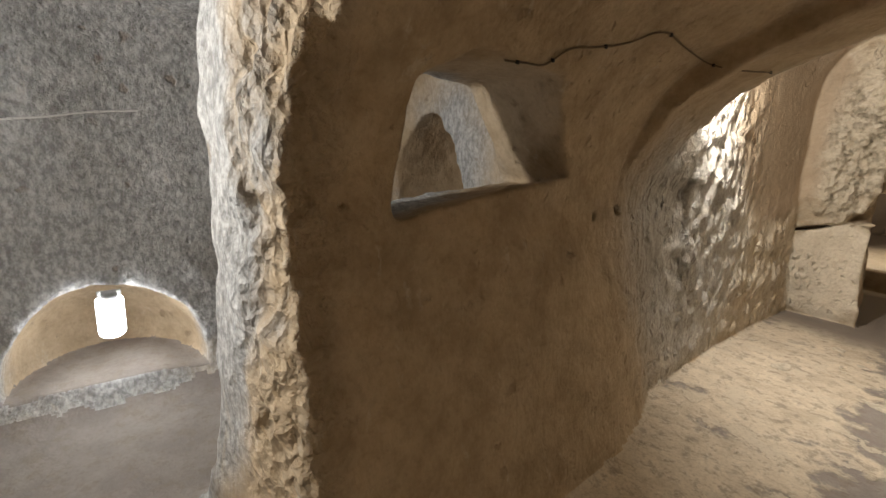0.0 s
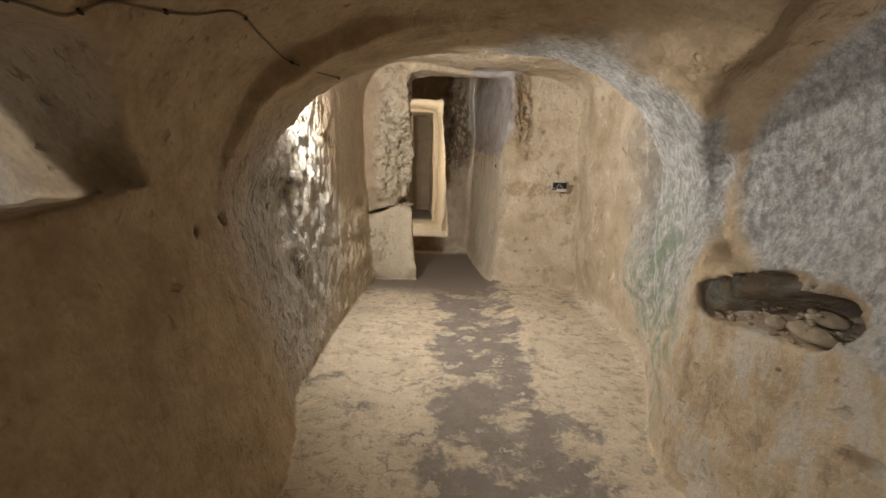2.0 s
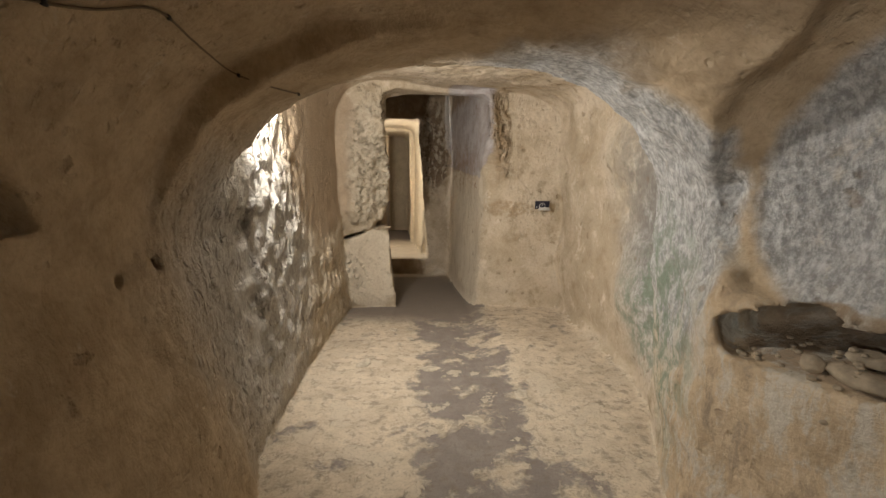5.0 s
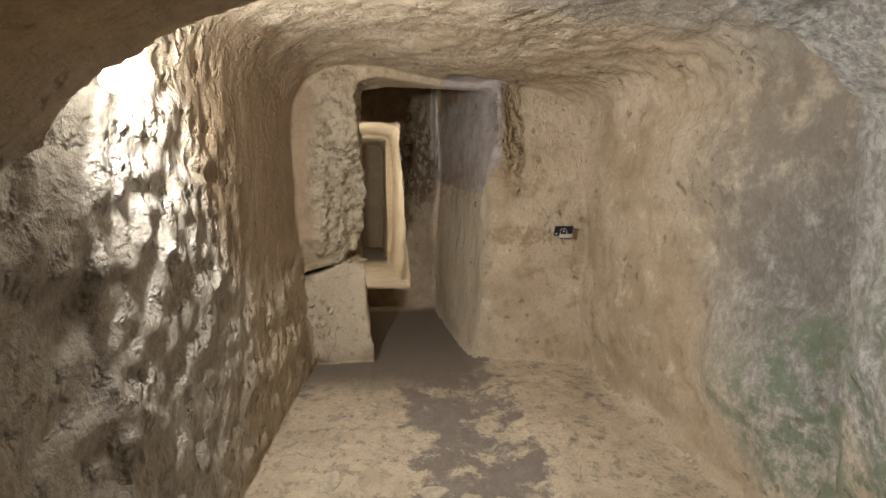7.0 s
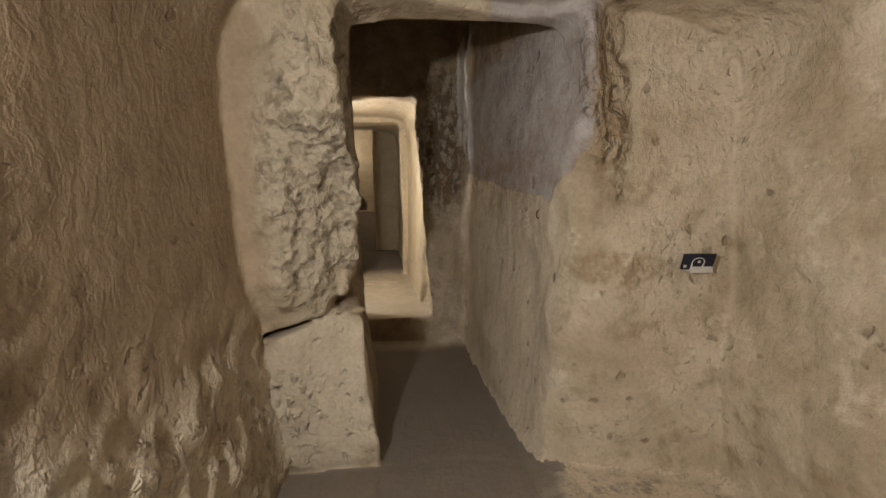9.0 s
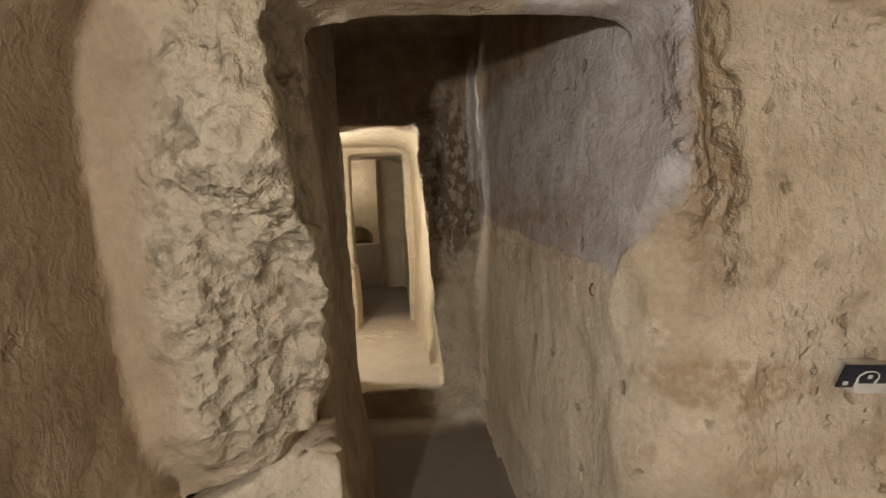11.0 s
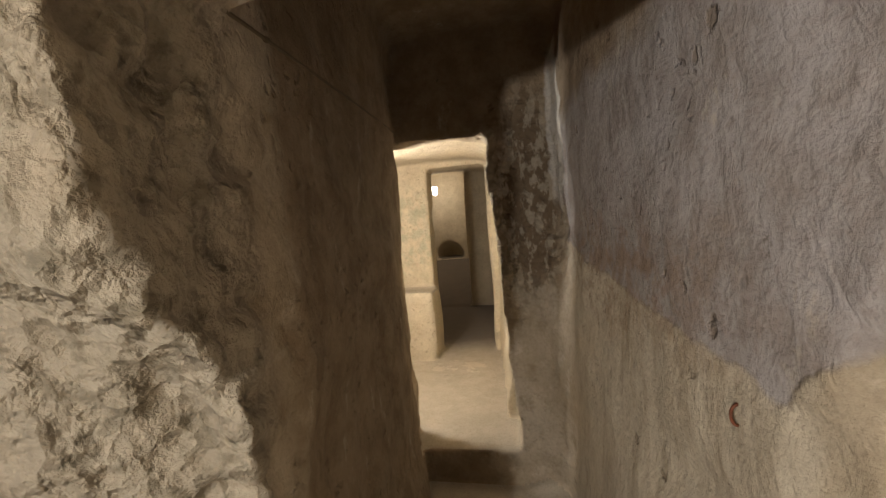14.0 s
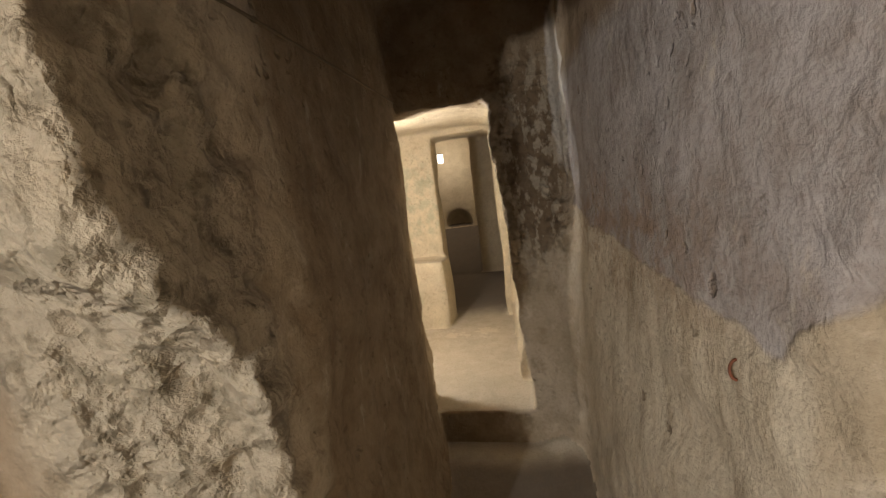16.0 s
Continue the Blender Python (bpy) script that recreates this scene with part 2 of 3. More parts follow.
    broken = n.math("MAXIMUM", broken, n.blot(tight, (-0.05, 7.8, 2.1), (0.34, 0.3, 0.8), 0.3))
    flaky = n.math("ADD", n.math("MULTIPLY", n.noise(24.0, 5.0, 0.70), 0.012), n.math("MULTIPLY", n.cells(19.0, n.ragged(0.03, 12.0)), 0.045))
    chunks = n.step(n.cells(10.0, n.scaled((1.0, 1.0, 0.7), tight)), 0.75, 0.05)
    studs = n.math("MAXIMUM", n.blot(loose, (-1.3, 3.1, 1.2), (0.4, 1.0, 1.5), 0.3), n.blot(loose, (-1.2, 4.6, 0.4), (0.3, 1.3, 0.55), 0.3))
    knobs = n.step(n.cells(17.0, n.scaled((1.0, 1.0, 0.55), tight)), 0.50, 0.0)
    gouges = n.noise(15.0, 4.0, 0.6, n.scaled((1.0, 1.0, 0.32), n.ragged(0.10, 6.0)))
    dressed = n.blot(loose, (0.78, 5.35, 1.75), (0.32, 0.35, 0.80), 0.4)
    pitwall = n.math("MULTIPLY", n.step(sy, 5.5, 5.8), n.step(sx, -0.3, -0.5))
    crusty = n.math("ADD", 1.0, n.math("ADD", grey, broken))
    relief = n.heap((n.noise(11.0, 6.0, 0.70), 0.030, n.math("SUBTRACT", n.math("ADD", 0.50, n.math("MULTIPLY", n.math("MAXIMUM", broken, studs), 0.6)), n.math("MULTIPLY", n.math("MAXIMUM", plaster, panel), 0.35))), (strokes, 0.020, 0.6), (pock, -0.012, 0.8), (pits, 0.012, n.math("MULTIPLY", n.math("ADD", pitted, pitwall), 0.9)),
                    (chunks, 0.036, broken), (flaky, 1.0, broken), (gouges, 0.022, dressed), (knobs, 0.030, n.math("MULTIPLY", studs, 1.0)), (n.noise(34.0, 5.0, 0.72), 0.007, crusty))
    damp = n.blot(loose, (-1.35, 3.3, 1.3), (0.4, 1.1, 1.2), 0.4)
    rough = n.math("SUBTRACT", n.step(grain, 0.3, 0.7, 0.80, 0.94), n.math("MULTIPLY", damp, 0.50))
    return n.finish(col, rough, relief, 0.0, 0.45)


def floor_material():
    """Trodden rock floor: grey-brown earth in a beaten track, with worn pale stone coming through."""
    n = Nodes("floor_earth")
    loose = n.ragged(0.5, 2.0)
    s = n.tree.nodes.new("ShaderNodeSeparateXYZ")
    n.put(s.inputs[0], loose)
    sx, sy, sz = s.outputs
    dust = n.noise(6.0, 6.0, 0.65)
    earth = n.mix(n.step(dust, 0.34, 0.7), (0.235, 0.205, 0.185), (0.30, 0.265, 0.235))
    stone = n.mix(n.step(n.noise(11.0, 5.0, 0.65), 0.35, 0.7), (0.67, 0.58, 0.45), (0.56, 0.475, 0.36))
    # the beaten track along the middle, where less stone shows
    off = n.math("ABSOLUTE", n.math("SUBTRACT", sx, 0.0))
    track = n.step(off, 0.52, 0.22)
    edge = n.math("SUBTRACT", n.noise(3.2, 5.0, 0.68, n.ragged(0.12, 6.0)), n.math("MULTIPLY", track, 0.20))
    shows = n.math("MULTIPLY", n.step(edge, 0.31, 0.43), n.math("MAXIMUM", n.step(sy, 5.4, 4.8), n.step(sx, 0.25, 0.45)))
    # no pale stone in the side chamber: its shade is put into the colour
    shows = n.math("MULTIPLY", shows, n.step(sx, -1.6, -1.3))
    col = n.mix(shows, earth, stone)
    flake = n.step(n.math("SUBTRACT", n.noise(4.3, 5.0, 0.6, n.ragged(0.08, 9.0)), n.math("MULTIPLY", track, 0.05)), 0.565, 0.58)
    flake = n.math("MULTIPLY", flake, n.math("MULTIPLY", n.step(sy, 4.9, 4.2), n.step(sx, -1.5, -1.25)))
    flake = n.math("MAXIMUM", flake, n.math("MULTIPLY", n.blot(n.ragged(0.25, 7.0), (-0.95, 9.65, 0.28), (0.36, 0.20, 0.2), 0.1), n.step(n.noise(6.0, 3.0), 0.52, 0.55)))
    tone = n.step(n.noise(2.6, 6.0, 0.65), 0.44, 0.66, 0.0, 0.5)
    col = n.mix(n.math("MULTIPLY", tone, shows), col, (0.37, 0.305, 0.225))
    # earth from the passage mouth on, darkened in colour for the shade there
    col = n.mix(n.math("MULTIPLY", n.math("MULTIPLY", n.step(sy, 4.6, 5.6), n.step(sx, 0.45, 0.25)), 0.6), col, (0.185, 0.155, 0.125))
    scuff = n.step(n.noise(13.0, 5.0, 0.72), 0.50, 0.64, 0.0, 0.6)
    col = n.mix(scuff, col, (0.225, 0.185, 0.145))
    # pale stone stops at the pier; dark earth colour beyond stands for shade
    pale = n.math("MULTIPLY", n.step(sy, 7.4, 7.7), n.step(sy, 10.9, 10.3))
    col = n.mix(pale, col, n.mix(n.step(dust, 0.35, 0.65), (0.50, 0.44, 0.35), (0.44, 0.385, 0.30)))
    col = n.mix(n.math("MULTIPLY", flake, 0.8), col, (0.60, 0.525, 0.41))
    col = n.mix(n.step(n.noise(60.0, 4.0, 0.7), 0.45, 0.75, 0.0, 0.35), col, (0.16, 0.125, 0.09))
    relief = n.heap((n.math("ADD", shows, flake), 0.012, 0.6), (n.noise(18.0, 6.0, 0.72), 0.013, 0.8))
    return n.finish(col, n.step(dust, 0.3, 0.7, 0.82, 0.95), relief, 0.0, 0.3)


def plain(name, colour, rough=0.6, metal=0.0, vary=0.15, scale=30.0, bump=0.002):
    n = Nodes(name)
    f = n.noise(scale, 4.0, 0.6)
    dark = tuple(c * (1.0 - vary) for c in colour)
    col = n.mix(n.step(f, 0.3, 0.7), dark, colour)
    return n.finish(col, rough, n.bump(n.noise(scale * 3.0, 3.0), bump, 0.5), metal)


def glowing(name, colour, strength):
    n = Nodes(name)
    n.put(n.bsdf.inputs["Emission Color"], colour)
    n.bsdf.inputs["Emission Strength"].default_value = strength
    return n.finish((0.8, 0.8, 0.78), 0.3)


ROCK, FLOOR = rock_material(), floor_material()
BLACK_PLASTIC = plain("black_plastic", (0.018, 0.016, 0.015), 0.5)
CABLE_SHEATH = plain("cable_sheath", (0.20, 0.15, 0.10), 0.8)
WHITE_SHEATH = plain("white_sheath", (0.70, 0.69, 0.66), 0.5)
GREY_PLASTIC = plain("grey_plastic", (0.30, 0.30, 0.29), 0.45)
STEEL = plain("steel", (0.55, 0.54, 0.52), 0.35, 1.0)
SIGN_FACE = plain("sign_face", (0.012, 0.014, 0.03), 0.28, 0.0, 0.1)
SIGN_PRINT = plain("sign_print", (0.62, 0.62, 0.60), 0.4, 0.0, 0.1)
SIGN_BACK = plain("sign_back", (0.55, 0.54, 0.50), 0.3)
PALE_CHIP = plain("pale_chip", (0.60, 0.53, 0.42), 0.9, 0.0, 0.35, 24.0, 0.006)
RUBBLE = plain("rubble", (0.42, 0.34, 0.24), 0.9, 0.0, 0.45, 14.0, 0.01)
RED_IRON = plain("rusty_iron", (0.24, 0.085, 0.045), 0.7, 0.2, 0.4)
GLOBE_WARM = glowing("lit_globe_warm", (1.0, 0.93, 0.80), 8.0)
GLOBE_COOL = glowing("lit_globe_cool", (0.93, 0.96, 1.0), 14.0)


# ---- the hollow in the rock ----
def lattice(seed):
    return np.random.RandomState(seed).rand(64, 64, 64).astype(np.float32)


LATTICE = lattice(7)


def wobble(p, freq, shift=0.0):
    """Smooth value noise between -1 and 1 at the points p."""
    q = p * np.float32(freq) + np.float32(shift)
    i = np.floor(q).astype(np.int32)
    f = (q - i).astype(np.float32)
    f = f * f * (3.0 - 2.0 * f)
    i &= 63
    j = (i + 1) & 63
    total = 0.0
    for a in (0, 1):
        wa = f[:, 0] if a else 1.0 - f[:, 0]
        ia = j[:, 0] if a else i[:, 0]
        for b in (0, 1):
            wb = f[:, 1] if b else 1.0 - f[:, 1]
            ib = j[:, 1] if b else i[:, 1]
            for c in (0, 1):
                wc = f[:, 2] if c else 1.0 - f[:, 2]
                ic = j[:, 2] if c else i[:, 2]
                total = total + wa * wb * wc * LATTICE[ia, ib, ic]
    return 2.0 * total - 1.0


def soft_min(a, b, k):
    h = np.clip(0.5 + 0.5 * (b - a) / k, 0.0, 1.0)
    return b + (a - b) * h - k * h * (1.0 - h)


def along(Y, knots, col):
    ys = [k[0] for k in knots]
    return np.interp(Y, ys, [k[col] for k in knots]).astype(np.float32)


def soft_max(a, b, k):
    return -soft_min(-a, -b, k)


def gallery(X, Y, Z, knots, power, foot=0.001, end=0.001):
    """A passage along y. The foot and the far end may be rounded. Knots: y, left at the foot, left at shoulder height, right at the foot, right at the shoulder, floor, spring of the vault, crown."""
    zf, zs, zc = (along(Y, knots, c) for c in (5, 6, 7))
    up = np.clip((Z - zf) / 1.2, 0.0, 1.0)
    left = along(Y, knots, 1) * (1 - up) + along(Y, knots, 2) * up
    right = along(Y, knots, 3) * (1 - up) + along(Y, knots, 4) * up
    half = 0.5 * (right - left)
    u = np.abs(X - 0.5 * (left + right)) / half
    rise = np.maximum(zc - zs, 0.05)
    v = np.clip((Z - zs) / rise, 0.0, None)
    r = (u ** power + v ** power) ** (1.0 / power)
    d = (r - 1.0) * np.minimum(half, np.maximum(rise, 0.35))
    d = soft_max(d, zf - Z, foot)
    return np.maximum(soft_max(d, Y - knots[-1][0], end), knots[0][0] - Y)


def ellipsoid(X, Y, Z, c, r):
    q = np.sqrt(((X - c[0]) / r[0]) ** 2 + ((Y - c[1]) / r[1]) ** 2 + ((Z - c[2]) / r[2]) ** 2)
    return (q - 1.0) * min(r)


def block(X, Y, Z, lo, hi, rounding=0.04):
    q = [np.abs(A - 0.5 * (a + b)) - 0.5 * (b - a) + rounding for A, a, b in zip((X, Y, Z), lo, hi)]
    out = np.sqrt(sum(np.maximum(c, 0.0) ** 2 for c in q))
    return out + np.minimum(np.maximum(np.maximum(q[0], q[1]), q[2]), 0.0) - rounding


CHAMBER = [
    (-1.35, -1.05, -1.22, 1.75, 1.75, 0.0, 1.05, 2.06),
    (0.50, -0.98, -1.22, 1.22, 1.20, 0.0, 1.05, 2.07),
    (1.40, -0.97, -1.24, 0.90, 0.92, 0.0, 1.05, 2.06),
    (2.05, -1.00, -1.27, 0.73, 0.80, 0.0, 1.10, 1.985),
]
ARCH = [
    (1.95, -1.00, -1.24, 0.73, 0.80, 0.0, 1.15, 1.97),
    (2.30, -1.07, -1.30, 0.82, 0.86, 0.0, 1.15, 1.97),
    (2.60, -1.18, -1.35, 0.97, 0.92, 0.0, 1.15, 2.00),
    (3.00, -1.20, -1.35, 1.14, 1.06, 0.0, 1.20, 2.08),
]
CORRIDOR = [
    (2.62, -1.20, -1.32, 0.94, 0.90, 0.0, 1.7, 2.30),
    (2.86, -1.20, -1.31, 1.05, 1.00, 0.0, 1.7, 2.34),
    (2.90, -1.20, -1.31, 1.15, 1.27, 0.0, 1.7, 2.36),
    (3.40, -1.22, -1.30, 1.24, 1.28, 0.0, 1.7, 2.42),
    (4.40, -1.22, -1.27, 1.27, 1.29, 0.0, 1.7, 2.50),
    (5.85, -1.17, -1.20, 1.30, 1.30, 0.0, 1.7, 2.58),
]
PASSAGE = [
    (4.85, -0.60, -0.66, 0.38, 0.46, 0.0, 2.15, 2.47),
    (5.50, -0.62, -0.71, 0.35, 0.44, 0.0, 2.15, 2.50),
    (5.62, -0.63, -0.74, 0.34, 0.42, 0.0, 2.9, 3.35),
    (6.70, -0.75, -0.86, 0.20, 0.27, 0.0, 2.9, 3.40),
    (7.25, -0.79, -0.90, 0.18, 0.23, 0.0, 2.9, 3.40),
    (7.78, -0.93, -1.00, 0.16, 0.20, 0.0, 2.9, 3.40),
]
TUNNEL = [
    (8.05, -2.15, -2.15, -0.27, -0.22, 0.27, 2.2, 2.72),
    (9.00, -2.15, -2.15, -0.33, -0.28, 0.27, 2.2, 2.78),
    (10.30, -2.10, -2.10, -0.45, -0.40, 0.28, 2.3, 2.88),
]
TUNNEL_BEYOND = [
    (10.65, -2.5, -2.5, -0.48, -0.44, 0.28, 2.3, 2.95),
    (13.35, -2.5, -2.5, -0.67, -0.62, 0.28, 2.4, 3.10),
]
END_ROOM = [
    (13.25, -2.6, -2.6, -1.20, -1.20, 0.28, 2.7, 3.28),
    (14.00, -2.6, -2.6, -1.20, -1.20, 0.60, 2.7, 3.30),
    (15.05, -2.6, -2.6, -1.15, -1.15, 1.16, 2.7, 3.32),
]


HOLES = [
    ((0.655, 5.36, 2.14), (0.03, 0.07, 0.045)),
    ((0.70, 5.33, 2.31), (0.025, 0.05, 0.025)),
    ((1.33, 5.10, 1.62), (0.07, 0.035, 0.03)),
    ((1.30, 3.86, 1.25), (0.06, 0.05, 0.045)),
    ((1.30, 3.78, 1.58), (0.04, 0.045, 0.16)),
    ((-1.27, 2.02, 1.15), (0.06, 0.05, 0.035)),
    ((-1.27, 1.83, 1.13), (0.05, 0.03, 0.025)),
    ((-1.40, 2.72, 1.14), (0.08, 0.05, 0.05)),
    ((0.86, 1.36, 0.55), (0.12, 0.09, 0.03)),
    ((-1.12, 0.36, 1.20), (0.06, 0.05, 0.07)),
    ((-1.08, 0.38, 0.75), (0.06, 0.05, 0.05)),
]


def hollow(X, Y, Z):
    """Below zero in the air, above zero in the rock."""
    d = gallery(X, Y, Z, CHAMBER, 2.6)
    d = np.minimum(d, gallery(X, Y, Z, ARCH, 1.9 + 0.8 * np.clip((X + 0.6) / 0.8, 0.0, 1.0)))
    # the corridor, closed by a stepped end wall: block below, overhang above, plain to the side
    plain_end = 5.40 - 0.10 * (X - 0.4) + np.clip(0.9 - Z, 0, 1) * (0.12 - 0.20 * (X - 0.4))
    plain_end = plain_end - 0.15 * np.exp(-((X - 0.45) / 0.13) ** 2) * np.clip((Z - 1.74) / 0.35, 0.0, 1.0)
    pillar = np.interp(Z, (0.96, 0.98, 1.25, 1.60, 1.82, 1.93, 2.03, 2.35), (5.60, 5.57, 5.53, 5.45, 5.34, 5.22, 5.15, 5.14)).astype(np.float32)
    pillar = pillar + (np.interp(Z, (0.0, 0.97, 1.2, 2.4), (5.58, 5.46, 5.31, 5.20)) - pillar) * np.clip((-0.80 - X) / 0.25, 0.0, 1.0)
    foot = 0.01 + 0.20 * np.clip((X - 0.15) / 0.25, 0.0, 1.0) * np.clip((Y - 3.2) / 0.8, 0.0, 1.0)
    w = np.clip((X + 0.62) / 0.9, 0.0, 1.0)
    side = pillar + (plain_end - pillar) * w * w * (3.0 - 2.0 * w)
    tilt = Z - 0.05 * np.clip(-X, -1.3, 1.3) * np.clip(Z - 0.9, 0.0, 1.0)
    d = np.minimum(d, np.maximum(gallery(X - 0.035 * np.clip((Z - 1.0 - 0.08 * (Y - 3.0)) / 0.05, 0.0, 1.0) * (X > 0.0) * np.clip((4.9 - Y) / 0.6, 0.0, 1.0), Y, tilt, CORRIDOR, 5.0), Y - side))
    d = soft_max(d, np.where(Y > 2.95, -Z, -1.0), foot)
    d = soft_min(d, gallery(X, Y, Z, PASSAGE, 8.0, foot, 0.01 + 0.30 * np.clip((2.05 - Z) / 0.2, 0.0, 1.0) * np.clip((X + 0.2) / 0.2, 0.0, 1.0)), 0.02 + 0.24 * np.clip(2.3 - Z, 0.0, 1.0) * np.clip((Z - 0.12) / 0.3, 0.0, 1.0) * np.clip((X - 0.1) / 0.2, 0.0, 1.0))
    # the crack on top of the block, and the corner broken out over it
    d = np.minimum(d, ellipsoid(X, Y, Z - 0.30 * (X + 0.90), (-0.93, 5.48, 0.97), (0.25, 0.20, 0.032)))
    chip_out = np.maximum(np.maximum(0.985 - Z, 0.6 * (Z - 1.0 - 1.25 * (X + 0.90))), np.maximum(Y - 5.78, np.maximum(X + 0.45, 5.2 - Y)))
    d = soft_min(d, chip_out, 0.03)
    # chamber behind the thick wall, its opening, the small window and the low lit niche
    d = np.minimum(d, block(X, Y, Z, (-2.75, -1.35, 0.0), (-1.68, 1.75, 1.98), 0.22))
    d = np.minimum(d, block(X, Y - 0.23 * np.clip(X + 1.95, 0.0, 1.0), Z, (-1.95, -1.60, 0.0), (-0.9, 0.235, 1.82), 0.08))
    flare = 0.30 * np.clip(-1.2 - X, 0.0, 0.6)
    lean = 0.70 * np.clip(Z - 1.28, 0.0, 0.5)
    win = np.maximum(np.maximum(Y - 1.61 + 1.15 * lean - 0.6 * flare, 0.73 - Y), np.maximum(1.12 + 0.15 * (Y - 0.73) + 0.20 * np.clip(X + 1.5, 0.0, 0.4) - Z, Z - 1.66 + 0.5 * np.clip(0.90 - Y, 0, 1)))
    d = np.minimum(d, np.maximum(win, np.maximum(X + 0.9, -1.8 - X)))
    d = np.minimum(d, np.maximum(ellipsoid(X, Y, Z, (-2.75, 0.02, 0.20), (0.55, 0.42, 0.46)), 0.12 - Z))
    d = np.minimum(d, ellipsoid(X, Y, Z, (-2.42, 1.90, 1.22), (0.30, 0.55, 0.48)))
    # shallow arched recess and the burial slot in the chamber's side wall
    d = soft_min(d, ellipsoid(X, Y, Z, (0.80, 1.26, 1.38), (0.33, 0.86, 0.58)), 0.03)
    d = np.minimum(d, np.maximum(ellipsoid(X, Y, Z, (0.98, 1.77, 0.90), (0.46, 0.33, 0.145)), 0.79 + 0.30 * np.clip(X - 0.82, 0.0, 0.4) - Z))
    # small holes and sockets
    for c, q in HOLES:
        d = np.minimum(d, ellipsoid(X, Y, Z, c, q))
    # second door, pier and the far rooms
    d = np.minimum(d, block(X - 0.06 * np.clip(1.4 - Z, -1.0, 1.0), Y, Z, (-1.09, 7.6, 0.27), (-0.24, 8.3, 2.64), 0.05))
    d = np.minimum(d, gallery(X, Y, Z, TUNNEL, 6.0))
    d = np.minimum(d, block(X, Y, Z, (-1.32, 10.1, 0.28), (-0.52, 10.9, 2.80), 0.06))
    d = np.maximum(d, -block(X, Y, Z, (-2.5, 9.86, 0.0), (-1.25, 10.4, 1.17), 0.04))
    d = np.minimum(d, gallery(X, Y, Z, TUNNEL_BEYOND, 6.0))
    d = np.minimum(d, gallery(X, Y, Z, END_ROOM, 6.0))
    d = np.minimum(d, np.maximum(ellipsoid(X, Y, Z, (-1.88, 15.05, 1.25), (0.34, 0.50, 0.36)), 1.20 - Z))
    return d


def roughened(X, Y, Z, d, cell):
    """Adds the rock's unevenness near its surface."""
    near = np.abs(d) < 0.16
    p = np.empty((int(near.sum()), 3), np.float32)
    for k, A in enumerate((X, Y, Z)):
        p[:, k] = np.broadcast_to(A, d.shape)[near]
    x, y, z = p.T

    def zone(c, r):
        q = ((x - c[0]) / r[0]) ** 2 + ((y - c[1]) / r[1]) ** 2 + ((z - c[2]) / r[2]) ** 2
        return np.clip(1.6 - q, 0.0, 1.0)

    flat = np.clip((0.10 - np.minimum(z, np.abs(z - 0.28))) / 0.10, 0.0, 1.0) * (z < 0.45)
    crumbly = np.maximum(zone((-0.80, 5.35, 1.75), (0.27, 0.40, 0.95)), zone((-1.1, 0.25, 1.2), (0.35, 0.35, 1.1)))
    knobbly = np.maximum(zone((-1.3, 3.0, 1.3), (0.35, 1.0, 1.35)), 0.8 * zone((0.9, 2.45, 1.3), (0.5, 0.55, 0.85)))
    knobbly = np.maximum(knobbly, 0.8 * zone((0.3, 3.3, 2.35), (1.3, 1.3, 0.3)))
    knobbly = np.maximum(knobbly, zone((-1.2, 4.6, 0.45), (0.3, 1.2, 0.5)))
    knobbly = np.maximum(knobbly, 0.9 * zone((-0.02, 7.8, 2.1), (0.36, 0.25, 0.75)))
    knobbly = np.maximum(knobbly, 0.9 * zone((0.68, 5.27, 1.85), (0.22, 0.20, 0.7)))
    smooth = np.clip((y - 8.2) / 0.3, 0.0, 1.0)
    smooth = np.maximum(smooth, zone((-1.28, 4.75, 1.85), (0.3, 0.80, 0.62)))
    smooth = np.maximum(smooth, zone((0.35, 6.2, 2.3), (0.3, 0.8, 0.8)))
    smooth = np.maximum(smooth, 0.7 * zone((-1.1, 5.4, 1.7), (0.14, 0.4, 1.0)))
    even = zone((-1.28, 3.7, 1.1), (0.3, 1.6, 1.6))
    big = (1.0 - 0.8 * even) * (0.034 * wobble(p, 1.7) + 0.018 * wobble(p, 4.1, 9.3))
    small = wobble(p, 9.0, 3.1) + 0.6 * wobble(p, 19.0, 5.7)
    fine = wobble(p * np.array((1.0, 1.0, 0.7), np.float32), 21.0, 8.1)
    ridges = 1.0 - 2.0 * np.abs(wobble(p, 6.5, 1.9))
    edges = 1.0 - 2.0 * np.abs(wobble(p * np.array((1.0, 1.0, 0.75), np.float32), 13.0, 2.9))
    amp = 0.0085 * (1.0 - 0.8 * smooth)
    out = big * (1.0 - 0.5 * smooth) + small * (amp * (1.0 - 0.5 * even) + 0.003 * knobbly + 0.012 * crumbly)
    out = out + ridges * (0.006 * knobbly + 0.010 * crumbly) + edges * (0.006 * knobbly + 0.014 * crumbly) + fine * (0.010 * knobbly + 0.014 * crumbly)
    out = out * (1.0 - 0.88 * flat)
    fade = np.clip((0.16 - np.abs(d[near])) / 0.08, 0.0, 1.0)
    d[near] += out.astype(np.float32) * fade
    return d


